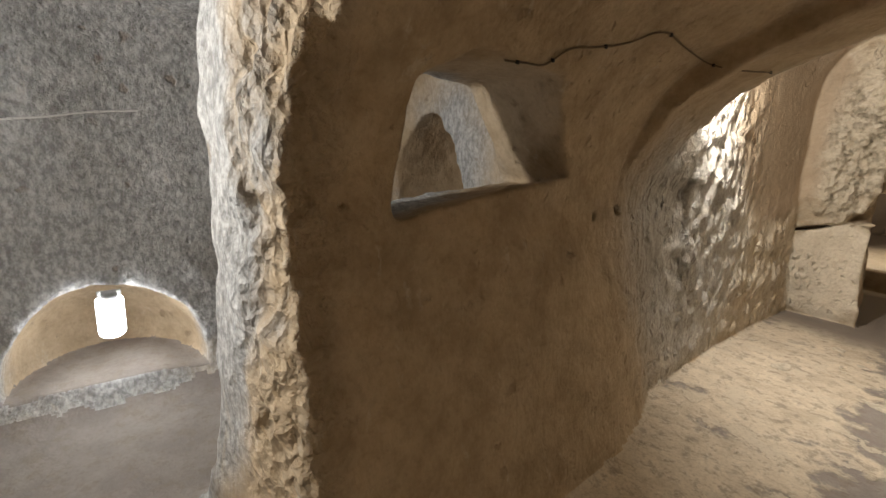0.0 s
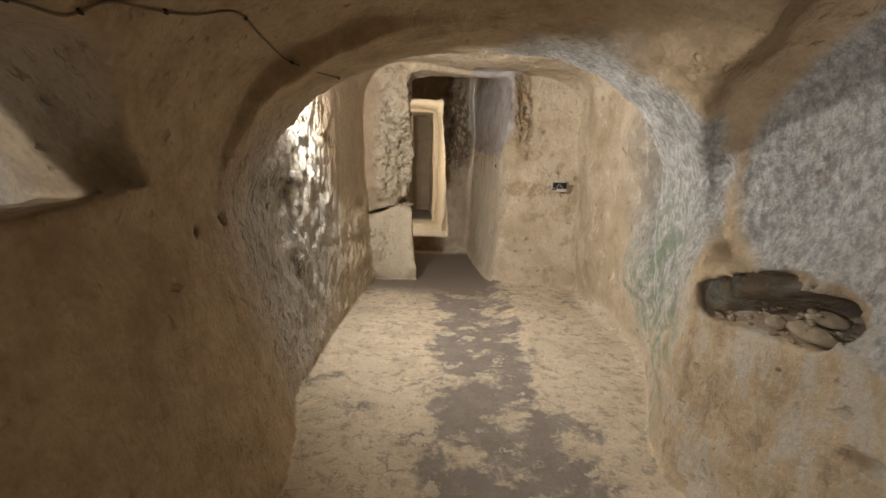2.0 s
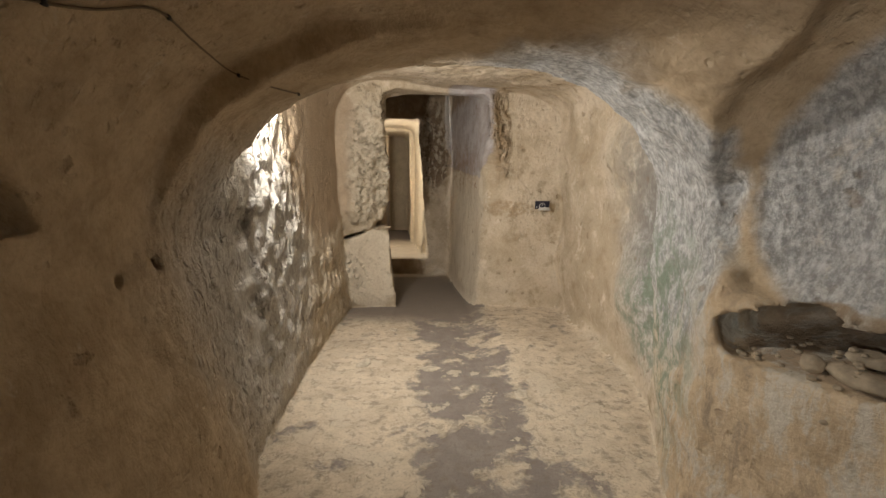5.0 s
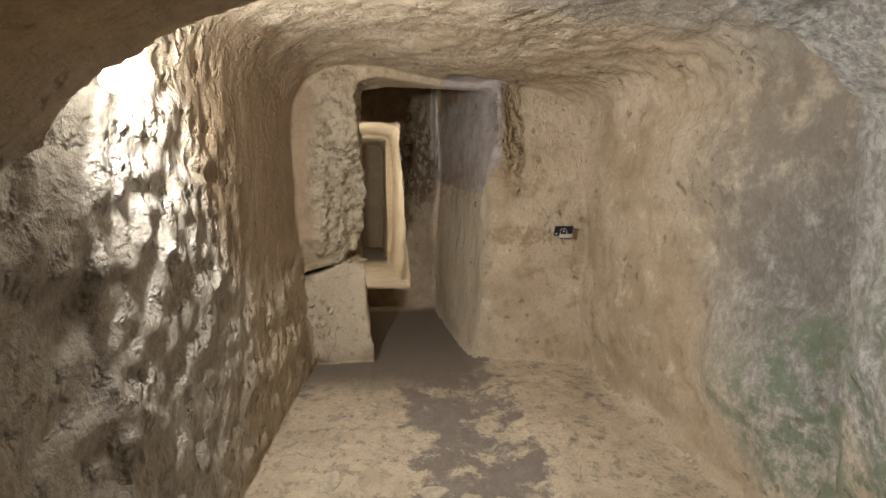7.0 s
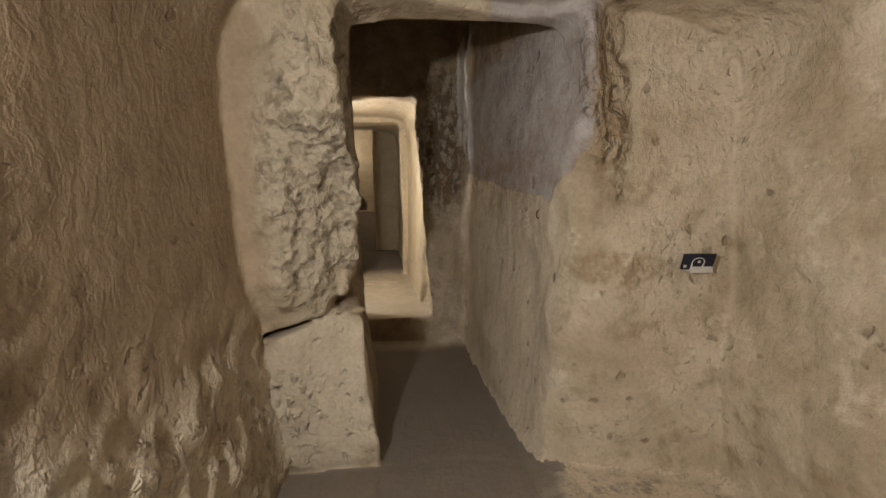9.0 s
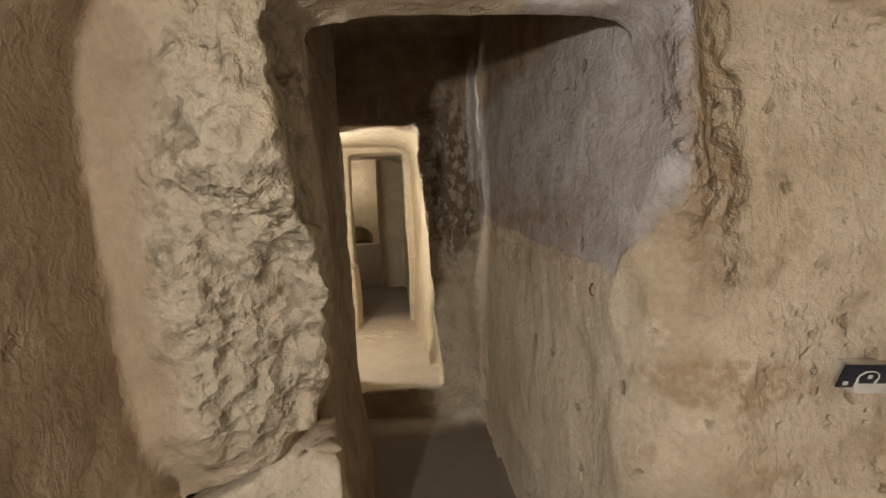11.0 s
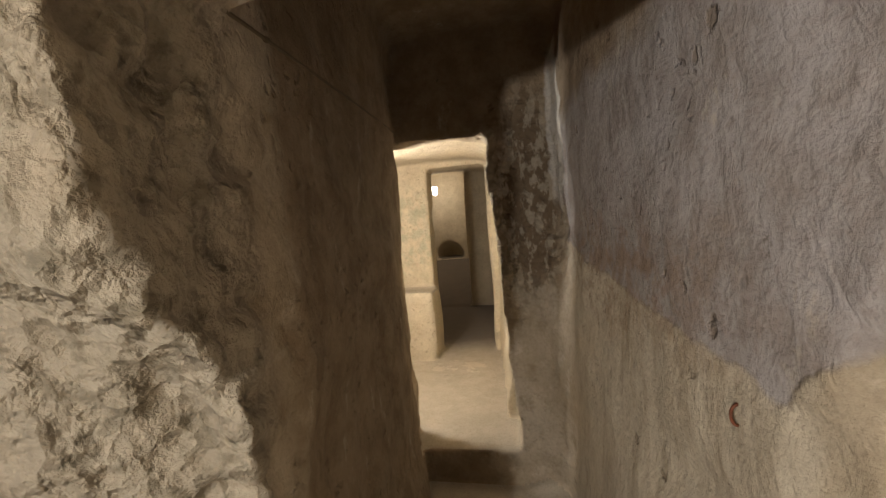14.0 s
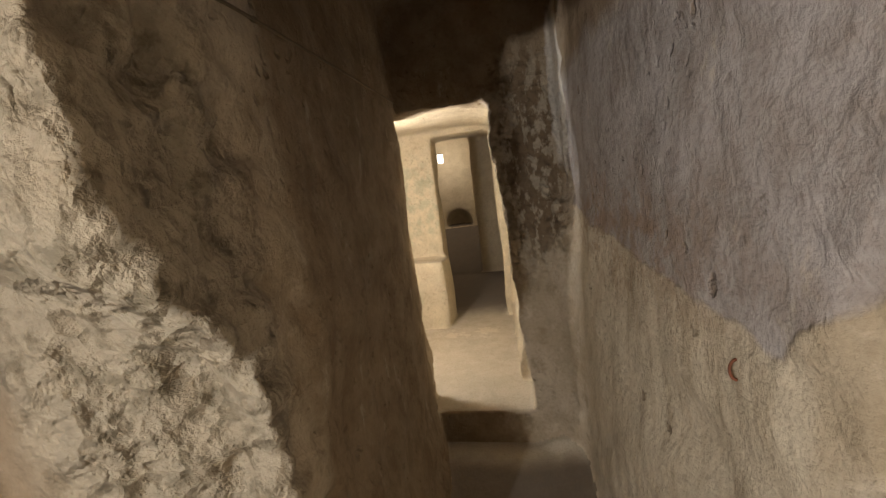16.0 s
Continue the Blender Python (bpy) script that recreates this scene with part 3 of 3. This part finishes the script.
def skin(d, level, lo, cell):
    """The surface on which d equals the level, as vertices and quads that face the lower side."""
    s = d < level
    c = np.zeros(tuple(n - 1 for n in d.shape), np.uint8)
    corners = [(a, b, e) for a in (0, 1) for b in (0, 1) for e in (0, 1)]
    part_of = lambda A, o: A[o[0]:A.shape[0] - 1 + o[0], o[1]:A.shape[1] - 1 + o[1], o[2]:A.shape[2] - 1 + o[2]]
    for o in corners:
        c += part_of(s, o)
    cells = np.argwhere((c > 0) & (c < 8)).astype(np.int32)
    val = np.stack([d[cells[:, 0] + o[0], cells[:, 1] + o[1], cells[:, 2] + o[2]] for o in corners], 1) - level
    total, count = np.zeros((len(cells), 3), np.float32), np.zeros(len(cells), np.float32)
    for i, a in enumerate(corners):
        for j, b in enumerate(corners):
            if j > i and sum(abs(p - q) for p, q in zip(a, b)) == 1:
                va, vb = val[:, i], val[:, j]
                cross = (va < 0) != (vb < 0)
                f = np.where(cross, va / np.where(cross, va - vb, 1.0), 0.0)
                for k in range(3):
                    total[:, k] += np.where(cross, a[k] + f * (b[k] - a[k]), 0.0)
                count += cross
    verts = np.array(lo, np.float32) + cell * (cells + total / count[:, None])
    index = np.full(c.shape, -1, np.int32)
    index[cells[:, 0], cells[:, 1], cells[:, 2]] = np.arange(len(cells), dtype=np.int32)
    quads = []
    for axis in range(3):
        b, e = (axis + 1) % 3, (axis + 2) % 3
        cut = [slice(None)] * 3
        cut[axis] = slice(0, -1)
        nxt = list(cut)
        nxt[axis] = slice(1, None)
        s0, s1 = s[tuple(cut)], s[tuple(nxt)]
        at = np.argwhere(s0 != s1)
        at = at[(at[:, b] > 0) & (at[:, e] > 0) & (at[:, b] < d.shape[b] - 1) & (at[:, e] < d.shape[e] - 1)]
        ring = []
        for db, de in ((1, 1), (0, 1), (0, 0), (1, 0)):
            q = at.copy()
            q[:, b] -= db
            q[:, e] -= de
            ring.append(index[q[:, 0], q[:, 1], q[:, 2]])
        ring = np.stack(ring, 1)
        flip = s0[at[:, 0], at[:, 1], at[:, 2]]
        ring[flip] = ring[flip][:, ::-1]
        quads.append(ring)
    return verts, np.concatenate(quads)


def mesh_of(name, verts, quads, normals=None):
    used, inverse = np.unique(quads, return_inverse=True)
    quads = inverse.reshape(-1, 4).astype(np.int32)
    me = bpy.data.meshes.new(name)
    me.vertices.add(len(used))
    me.vertices.foreach_set("co", verts[used].ravel())
    me.loops.add(quads.size)
    me.loops.foreach_set("vertex_index", quads.ravel())
    me.polygons.add(len(quads))
    me.polygons.foreach_set("loop_start", np.arange(0, quads.size, 4, dtype=np.int32))
    me.update(calc_edges=True)
    me.polygons.foreach_set("use_smooth", np.ones(len(quads), bool))
    if normals is not None:
        me.normals_split_custom_set_from_vertices(normals[used].tolist())
    return me


def axes(lo, hi, cell):
    return [np.arange(a, b, cell, dtype=np.float32).reshape([-1 if k == j else 1 for j in range(3)]) for k, (a, b) in enumerate(zip(lo, hi))]


def carve(lo, hi, cell, sort):
    """Builds the rock's inner surface in a box and shares it out among the structure's pieces."""
    X, Y, Z = axes(lo, hi, cell)
    d = hollow(X, Y, Z).astype(np.float32)
    d = roughened(X, Y, Z, d, cell)
    verts, quads = skin(d, 0.0, lo, cell)
    a, b, c, e = (verts[quads[:, k]] for k in range(4))
    face = np.cross(c - a, e - b)
    normals = np.zeros_like(verts)
    for k in range(4):
        for j in range(3):
            normals[:, j] += np.bincount(quads[:, k], face[:, j], len(verts))
    normals /= np.maximum(np.linalg.norm(normals, axis=1, keepdims=True), 1e-9)
    face /= np.maximum(np.linalg.norm(face, axis=1, keepdims=True), 1e-9)
    mid = 0.25 * (a + b + c + e)
    names = sort(mid, face)
    for name in sorted(set(names)):
        me = mesh_of(name, verts, quads[names == name], normals)
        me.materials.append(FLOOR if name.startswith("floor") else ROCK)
        tagged(new(name, me), LABELS[name.rstrip("_0123456789")] if name.rstrip("_0123456789") in LABELS else LABELS[name], name.split("_")[0], "", "structure")


LABELS = {
    "floor_chamber": "uneven trodden rock floor with pale worn stone",
    "floor_corridor": "trodden grey earth floor with pale worn stone patches",
    "floor_passage": "bare earth floor between narrow walls, coloured darker for shade",
    "floor_tunnel": "pale dusty stone floor beyond a raised sill, coloured dark far back for shade",
    "ceiling_chamber": "low brown hewn rock vault",
    "ceiling_corridor": "rough grey hewn limestone ceiling",
    "ceiling_passage": "high hewn rock ceiling, coloured dark for shade",
    "ceiling_tunnel": "pale hewn limestone ceiling",
    "wall_chamber_left": "brown hewn rock wall with a small window opening",
    "wall_chamber_right": "grey crusted rock wall with recess and burial slot",
    "wall_arch": "thick hewn rock arch with grey lichen crust",
    "wall_corridor_left": "knobbly damp limestone wall lit by a lamp",
    "wall_corridor_right": "tan hewn limestone wall with grey stains",
    "wall_end": "tan limestone end wall with tool marks",
    "wall_pillar": "crumbling limestone pillar on a square block",
    "wall_passage_left": "dark brown pitted limestone passage wall",
    "wall_passage_right": "limestone passage wall with grey plaster remains",
    "wall_door": "rough rock wall round a tall doorway",
    "wall_tunnel": "pale yellow smooth cut limestone wall",
    "wall_side_chamber": "grey hewn rock wall of a side chamber",
    "floor_side_chamber": "dark earth floor of a side chamber",
    "ceiling_side_chamber": "grey hewn rock ceiling of a side chamber",
}


def sort_near(m, n):
    x, y, z = m.T
    out = np.full(len(m), "wall_chamber_left", dtype=object)
    out[(y < 2.0) & (x > 0.0)] = "wall_chamber_right"
    out[y >= 2.0] = "wall_arch"
    out[(y >= 2.95) & (x < 0)] = "wall_corridor_left"
    out[(y >= 2.95) & (x >= 0)] = "wall_corridor_right"
    out[(y > 5.1) & (x >= 0.0) & (n[:, 0] > -0.7)] = "wall_end"
    out[(y > 5.1) & (x < 0.0) & (n[:, 0] < 0.7)] = "wall_pillar"
    out[(y > 5.45) & (x > 0.0) & (x < 0.6)] = "wall_passage_right"
    out[(y > 5.6) & (x < 0.0)] = "wall_passage_left"
    out[(y > 7.6) & (np.abs(n[:, 1]) > 0.6)] = "wall_door"
    out[y > 7.85] = "wall_tunnel"
    side = (x < -1.36) & (y < 2.0)
    out[side] = "wall_side_chamber"
    up = (n[:, 2] > 0.72) & (z < 0.40)
    down = (n[:, 2] < -0.72) & (z > 1.5)
    for flag, word in ((up, "floor"), (down, "ceiling")):
        out[flag & (y < 2.0)] = word + "_chamber"
        out[flag & (y >= 2.0)] = word + "_corridor"
        out[flag & (y >= 5.5)] = word + "_passage"
        out[flag & (y >= 7.7)] = word + "_tunnel"
        out[flag & side] = word + "_side_chamber"
    return out


def sort_far(m, n):
    x, y, z = m.T
    out = np.full(len(m), "wall_tunnel_2", dtype=object)
    out[(n[:, 2] > 0.6) & (z < 1.25)] = "floor_tunnel_2"
    out[(n[:, 2] < -0.7) & (z > 2.0)] = "ceiling_tunnel_2"
    return out


CELL = 0.02
carve((-3.45, -1.60, -0.20), (2.10, 8.45, 3.62), CELL, sort_near)
carve((-2.85, 8.36, 0.0), (0.10, 15.75, 3.60), 0.04, sort_far)


def rock_mass():
    """The outside of the rock that the rooms are cut into."""
    lo, hi = (-4.0, -2.3, -0.9), (2.9, 16.4, 4.4)
    X, Y, Z = axes(lo, hi, 0.11)
    verts, quads = skin(hollow(X, Y, Z).astype(np.float32), 0.30, lo, 0.11)
    me = mesh_of("rock_mass", verts, quads[:, ::-1])
    me.materials.append(ROCK)
    tagged(new("rock_mass", me), "outer face of the solid limestone round the rooms", "rock", "", "structure")


rock_mass()


# ---- things ----
def part(name, bm, material, parent, label=""):
    me = bpy.data.meshes.new(name)
    bm.to_mesh(me)
    bm.free()
    me.materials.append(material)
    for p in me.polygons:
        p.use_smooth = True
    ob = new(name, me)
    ob.parent = parent
    return tagged(ob, label)


def thing(name, m, label, category, group=""):
    ob = new(name)
    ob.empty_display_size = 0.05
    ob.matrix_world = m
    return tagged(ob, label, category, group)


def ball(bm, at, r, scale=(1, 1, 1), sub=2):
    return bmesh.ops.create_icosphere(bm, subdivisions=sub, radius=r, matrix=Matrix.Translation(at) @ Matrix.Diagonal((*scale, 1)))["verts"]


def rod(bm, at, r, length, turn=(0, 0, 0), seg=20, r2=None):
    return bmesh.ops.create_cone(bm, cap_ends=True, segments=seg, radius1=r, radius2=r if r2 is None else r2, depth=length, matrix=pose(*at, *turn))["verts"]


def slab(bm, at, size, bevel=0.0, turn=(0, 0, 0)):
    vs = bmesh.ops.create_cube(bm, size=1.0, matrix=pose(*at, *turn) @ Matrix.Diagonal((*size, 1)))["verts"]
    if bevel:
        es = list({e for v in vs for e in v.link_edges})
        bmesh.ops.bevel(bm, geom=es, offset=bevel, segments=2, affect="EDGES", profile=0.5)
    return vs


def wall_lamp(at, glass, out, label):
    """A bulkhead lamp: back plate, lampholder, lit glass cylinder with a domed end; out is the turn about z to face the room."""
    lamp = thing("wall_lamp", pose(*at, 0, 0, out), label, "lamp", "cave lamps")
    bm = bmesh.new()
    slab(bm, (-0.070, 0, 0.02), (0.018, 0.10, 0.16), 0.006)
    part("back_plate", bm, GREY_PLASTIC, lamp, "grey plastic back plate")
    bm = bmesh.new()
    slab(bm, (-0.040, 0, 0.085), (0.06, 0.03, 0.025), 0.006)
    rod(bm, (0, 0, 0.085), 0.034, 0.04)
    part("lampholder", bm, GREY_PLASTIC, lamp, "grey lampholder")
    bm = bmesh.new()
    rod(bm, (0, 0, -0.01), 0.056, 0.17, seg=32)
    ball(bm, (0, 0, -0.095), 0.056, (1, 1, 0.55), 3)
    globe = part("globe", bm, glass, lamp, "white glowing glass")
    globe.visible_shadow = False
    return lamp


wall_lamp((-1.17, 2.98, 1.93), GLOBE_WARM, 0, "white glowing cylinder lamp on the knobbly wall")
wall_lamp((-2.00, -0.95, 1.60), GLOBE_COOL, 45, "cool white lamp on the side chamber wall")
wall_lamp((-2.72, 0.03, 0.50), GLOBE_COOL, 0, "small white lamp in a low arched niche")
wall_lamp((-1.52, 8.18, 2.05), GLOBE_WARM, 90, "white lamp beside the tall doorway")
wall_lamp((-2.02, 14.35, 2.86), GLOBE_WARM, 0, "bright lamp in the far end room")


def surface(eye, way):
    """Where a straight line from eye first meets the rock."""
    bpy.context.view_layer.update()
    hit, place, normal, *_ = scene.ray_cast(bpy.context.evaluated_depsgraph_get(), Vector(eye), Vector(way).normalized())
    return place, normal


def tube_curve(points, r, seg=8):
    """A round cord through the points as a mesh."""
    bm = bmesh.new()
    rings = []
    for i, p in enumerate(points):
        t = (points[min(i + 1, len(points) - 1)] - points[max(i - 1, 0)]).normalized()
        u = t.orthogonal().normalized() if i == 0 else (u - t * u.dot(t)).normalized()
        v = t.cross(u)
        rings.append([bm.verts.new(p + r * (math.cos(a) * u + math.sin(a) * v)) for a in (2 * math.pi * k / seg for k in range(seg))])
    for a, b in zip(rings, rings[1:]):
        for k in range(seg):
            bm.faces.new((a[k], a[(k + 1) % seg], b[(k + 1) % seg], b[k]))
    return bm


def spline(knots, steps=10):
    pts = [Vector(k) for k in knots]
    out = []
    for i in range(len(pts) - 1):
        a, b = pts[max(i - 1, 0)], pts[i]
        c, e = pts[i + 1], pts[min(i + 2, len(pts) - 1)]
        for s in range(steps):
            t = s / steps
            out.append(0.5 * ((2 * b) + (c - a) * t + (2 * a - 5 * b + 4 * c - e) * t * t + (3 * b - a - 3 * c + e) * t ** 3))
    out.append(pts[-1])
    return out


def cable():
    """The black supply cable pinned along the vault to the corridor lamp."""
    marks = [(-1.40, 1.30, 1.755), (-1.38, 1.40, 1.76), (-1.38, 1.52, 1.77), (-1.30, 1.57, 1.83), (-1.21, 1.62, 1.83), (-1.11, 1.68, 1.84),
             (-1.00, 1.72, 1.87), (-0.94, 1.77, 1.81), (-0.86, 1.82, 1.74), (-0.71, 1.87, 1.71)]
    pts = []
    for p in spline(marks, 6):
        eye = Vector((-0.33, 0.26, 1.38))
        place, normal = surface(eye, p - eye)
        pts.append(place + normal * 0.006)
    for k in range(2):
        pts = [pts[0]] + [(a + 2 * b + c) / 4 for a, b, c in zip(pts, pts[1:], pts[2:])] + [pts[-1]]
    pts += spline([pts[-1], Vector((-1.00, 2.66, 1.93)), Vector((-1.16, 2.86, 2.12)), Vector((-1.20, 2.97, 2.04))], 6)[1:]
    ob = thing("cable", Matrix.Identity(4), "black electric cable pinned along the rock vault", "cable")
    part("cord", tube_curve(pts, 0.0032), CABLE_SHEATH, ob)
    for i in (4, 14, 26, 38, 48, 54):
        bm = bmesh.new()
        p = pts[i]
        slab(bm, p, (0.008, 0.014, 0.012), 0.002)
        part("clip", bm, BLACK_PLASTIC, ob)



def run_of_cable(eye, marks, label, sheath, clips):
    """A cord pinned to whatever rock lies behind the marks, as seen from eye."""
    pts = []
    for p in spline(marks, 7):
        place, normal = surface(eye, p - Vector(eye))
        pts.append(place + normal * 0.005)
    for k in range(3):
        pts = [pts[0]] + [(a + 2 * b + c) / 4 for a, b, c in zip(pts, pts[1:], pts[2:])] + [pts[-1]]
    ob = thing("cable", Matrix.Identity(4), label, "cable")
    part("cord", tube_curve(pts, 0.005), sheath, ob)
    for i in clips:
        bm = bmesh.new()
        slab(bm, pts[i], (0.014, 0.020, 0.014), 0.003)
        part("clip", bm, sheath, ob)


cable()
run_of_cable((-0.06, 4.66, 2.01), [(-0.71, 5.54, 2.51), (-0.81, 5.95, 2.59), (-0.87, 6.60, 2.64), (-0.90, 7.46, 2.66)], "dusty brown cable along the dark passage wall", CABLE_SHEATH, (5, 14))
run_of_cable((-0.17, 0.07, 1.36), [(-2.16, -0.25, 1.38), (-2.17, -0.08, 1.41), (-2.18, 0.04, 1.44), (-2.16, 0.18, 1.46)], "white cable across the side chamber wall", WHITE_SHEATH, (4, 15))


def sign():
    """A small dark number plate that leans forward from a pale backing, with a printed ring."""
    place, normal = surface((1.085, 4.6, 1.265), (0, 1, 0))
    ob = thing("number_sign", pose(place.x + 0.005, place.y - 0.055, place.z, 0, 0, -10), "small dark sign with a pale ring, on pale backing", "sign")

    def leaning(name, bm, material, label=""):
        bmesh.ops.rotate(bm, verts=bm.verts, cent=(0, -0.036, 0.0), matrix=Matrix.Rotation(radians(24), 3, "X"))
        part(name, bm, material, ob, label)

    bm = bmesh.new()
    slab(bm, (0.026, 0.012, -0.016), (0.115, 0.080, 0.092), 0.002)
    part("backing", bm, SIGN_BACK, ob, "clear pale backing plate")
    bm = bmesh.new()
    slab(bm, (0, -0.036, 0.0), (0.160, 0.008, 0.096), 0.002)
    leaning("plate", bm, SIGN_FACE)
    arc = [Vector((0.030 * math.cos(a), -0.0415, 0.030 * math.sin(a) - 0.004)) for a in (radians(-35 + 8 * k) for k in range(32))]
    leaning("ring_sign", tube_curve(arc, 0.0026, 6), SIGN_PRINT, "pale printed ring")
    for x in (-0.028, 0.028):
        bm = bmesh.new()
        slab(bm, (x, -0.0415, -0.020), (0.008, 0.003, 0.016), 0.001)
        leaning("ear_mark", bm, SIGN_PRINT, "pale printed mark")
    for x, z, w in ((-0.060, -0.026, 0.014), (0.004, 0.002, 0.012)):
        bm = bmesh.new()
        slab(bm, (x, -0.0415, z), (w, 0.003, 0.016), 0.001)
        leaning("print_mark", bm, SIGN_PRINT, "pale printed mark")


sign()


def stone(at, r, scale, turn, seed, group):
    bm = bmesh.new()
    ball(bm, (0, 0, 0), r, scale, 3)
    for v in bm.verts:
        v.co *= 1.0 + 0.16 * noise.noise(v.co * (2.2 / r) + Vector((seed, 0, 0))) + 0.06 * noise.noise(v.co * (7.0 / r) + Vector((0, seed, 0)))
    place, normal = surface(at, (0, 0, -1))
    me = bpy.data.meshes.new("stone")
    bm.to_mesh(me)
    bm.free()
    me.materials.append(RUBBLE)
    for p in me.polygons:
        p.use_smooth = True
    ob = new("stone", me)
    ob.matrix_world = pose(at[0], at[1], place.z + r * scale[2] * 0.8, 0, 0, turn)
    return tagged(ob, "loose pale limestone lump on dusty rubble", "stone", group)


def slot_stones():
    rng = random.Random(4)
    for x, y, r, sc in ((0.93, 1.60, 0.060, (0.75, 1.55, 0.50)), (0.905, 1.715, 0.034, (0.9, 1.0, 0.9)), (1.04, 1.66, 0.05, (1.2, 1.3, 0.5))):
        stone((x, y, 0.93), r, sc, rng.uniform(-8, 8), rng.uniform(0, 50), "stones in the burial slot")
    for k in range(40):
        stone((rng.uniform(0.83, 1.05), rng.uniform(1.50, 1.95), 0.92), rng.uniform(0.004, 0.013), (1, 1, 0.7), rng.uniform(0, 180), rng.uniform(0, 50), "stones in the burial slot")


slot_stones()


def hook():
    """A small rusty iron loop left in the passage wall."""
    place, normal = surface((-0.2, 5.76, 1.50), (1, 0, 0))
    ob = thing("wall_hook", pose(place.x - 0.004, place.y, place.z, 0, 0, 0), "small rusty iron loop set in the passage wall", "hook")
    pts = [Vector((-0.016 * math.sin(a), 0.0, 0.026 * math.cos(a))) for a in (radians(12 * k) for k in range(16))]
    part("loop", tube_curve(pts, 0.004, 6), RED_IRON, ob)


hook()


CHIPS = [(-0.25, 3.73, 0.065), (-0.15, 3.58, 0.018), (-0.79, 3.88, 0.075), (-0.60, 4.70, 0.055), (-0.43, 4.45, 0.035), (0.03, 4.42, 0.022), (-1.08, 4.28, 0.03),
         (0.37, 3.25, 0.075), (0.12, 4.28, 0.016), (0.0, 2.96, 0.06), (-0.40, 4.60, 0.02), (0.20, 4.22, 0.02), (-0.52, 4.30, 0.025), (-0.76, 9.52, 0.085), (-1.03, 9.60, 0.075), (-1.04, 9.36, 0.03)]


def chip(x, y, size, turn, seed):
    """A flat pale flake of stone trodden into the floor."""
    place, normal = surface((x, y, 0.5), (0, 0, -1))
    bm = bmesh.new()
    rng = random.Random(seed)
    rim = []
    count = 13
    for k in range(count):
        a = 2 * math.pi * k / count
        q = size * rng.uniform(0.62, 1.1)
        rim.append((1.35 * q * math.cos(a), 0.8 * q * math.sin(a)))
    low = [bm.verts.new((p[0] * 1.08, p[1] * 1.08, -0.01)) for p in rim]
    mid = [bm.verts.new((p[0], p[1], 0.004)) for p in rim]
    top = [bm.verts.new((p[0] * 0.82, p[1] * 0.82, 0.008 + rng.uniform(-0.001, 0.002))) for p in rim]
    for a, b in ((low, mid), (mid, top)):
        for k in range(count):
            bm.faces.new((a[k], a[(k + 1) % count], b[(k + 1) % count], b[k]))
    bm.faces.new(top)
    me = bpy.data.meshes.new("stone_chip")
    bm.to_mesh(me)
    bm.free()
    me.materials.append(PALE_CHIP)
    ob = new("stone_chip", me)
    ob.matrix_world = pose(x, y, place.z, 0, 0, turn)
    tagged(ob, "flat pale stone flake trodden into the earth floor", "stone", "flakes on the floor")


for k, (x, y, size) in enumerate(CHIPS):
    chip(x, y, size, 37 * k, k)
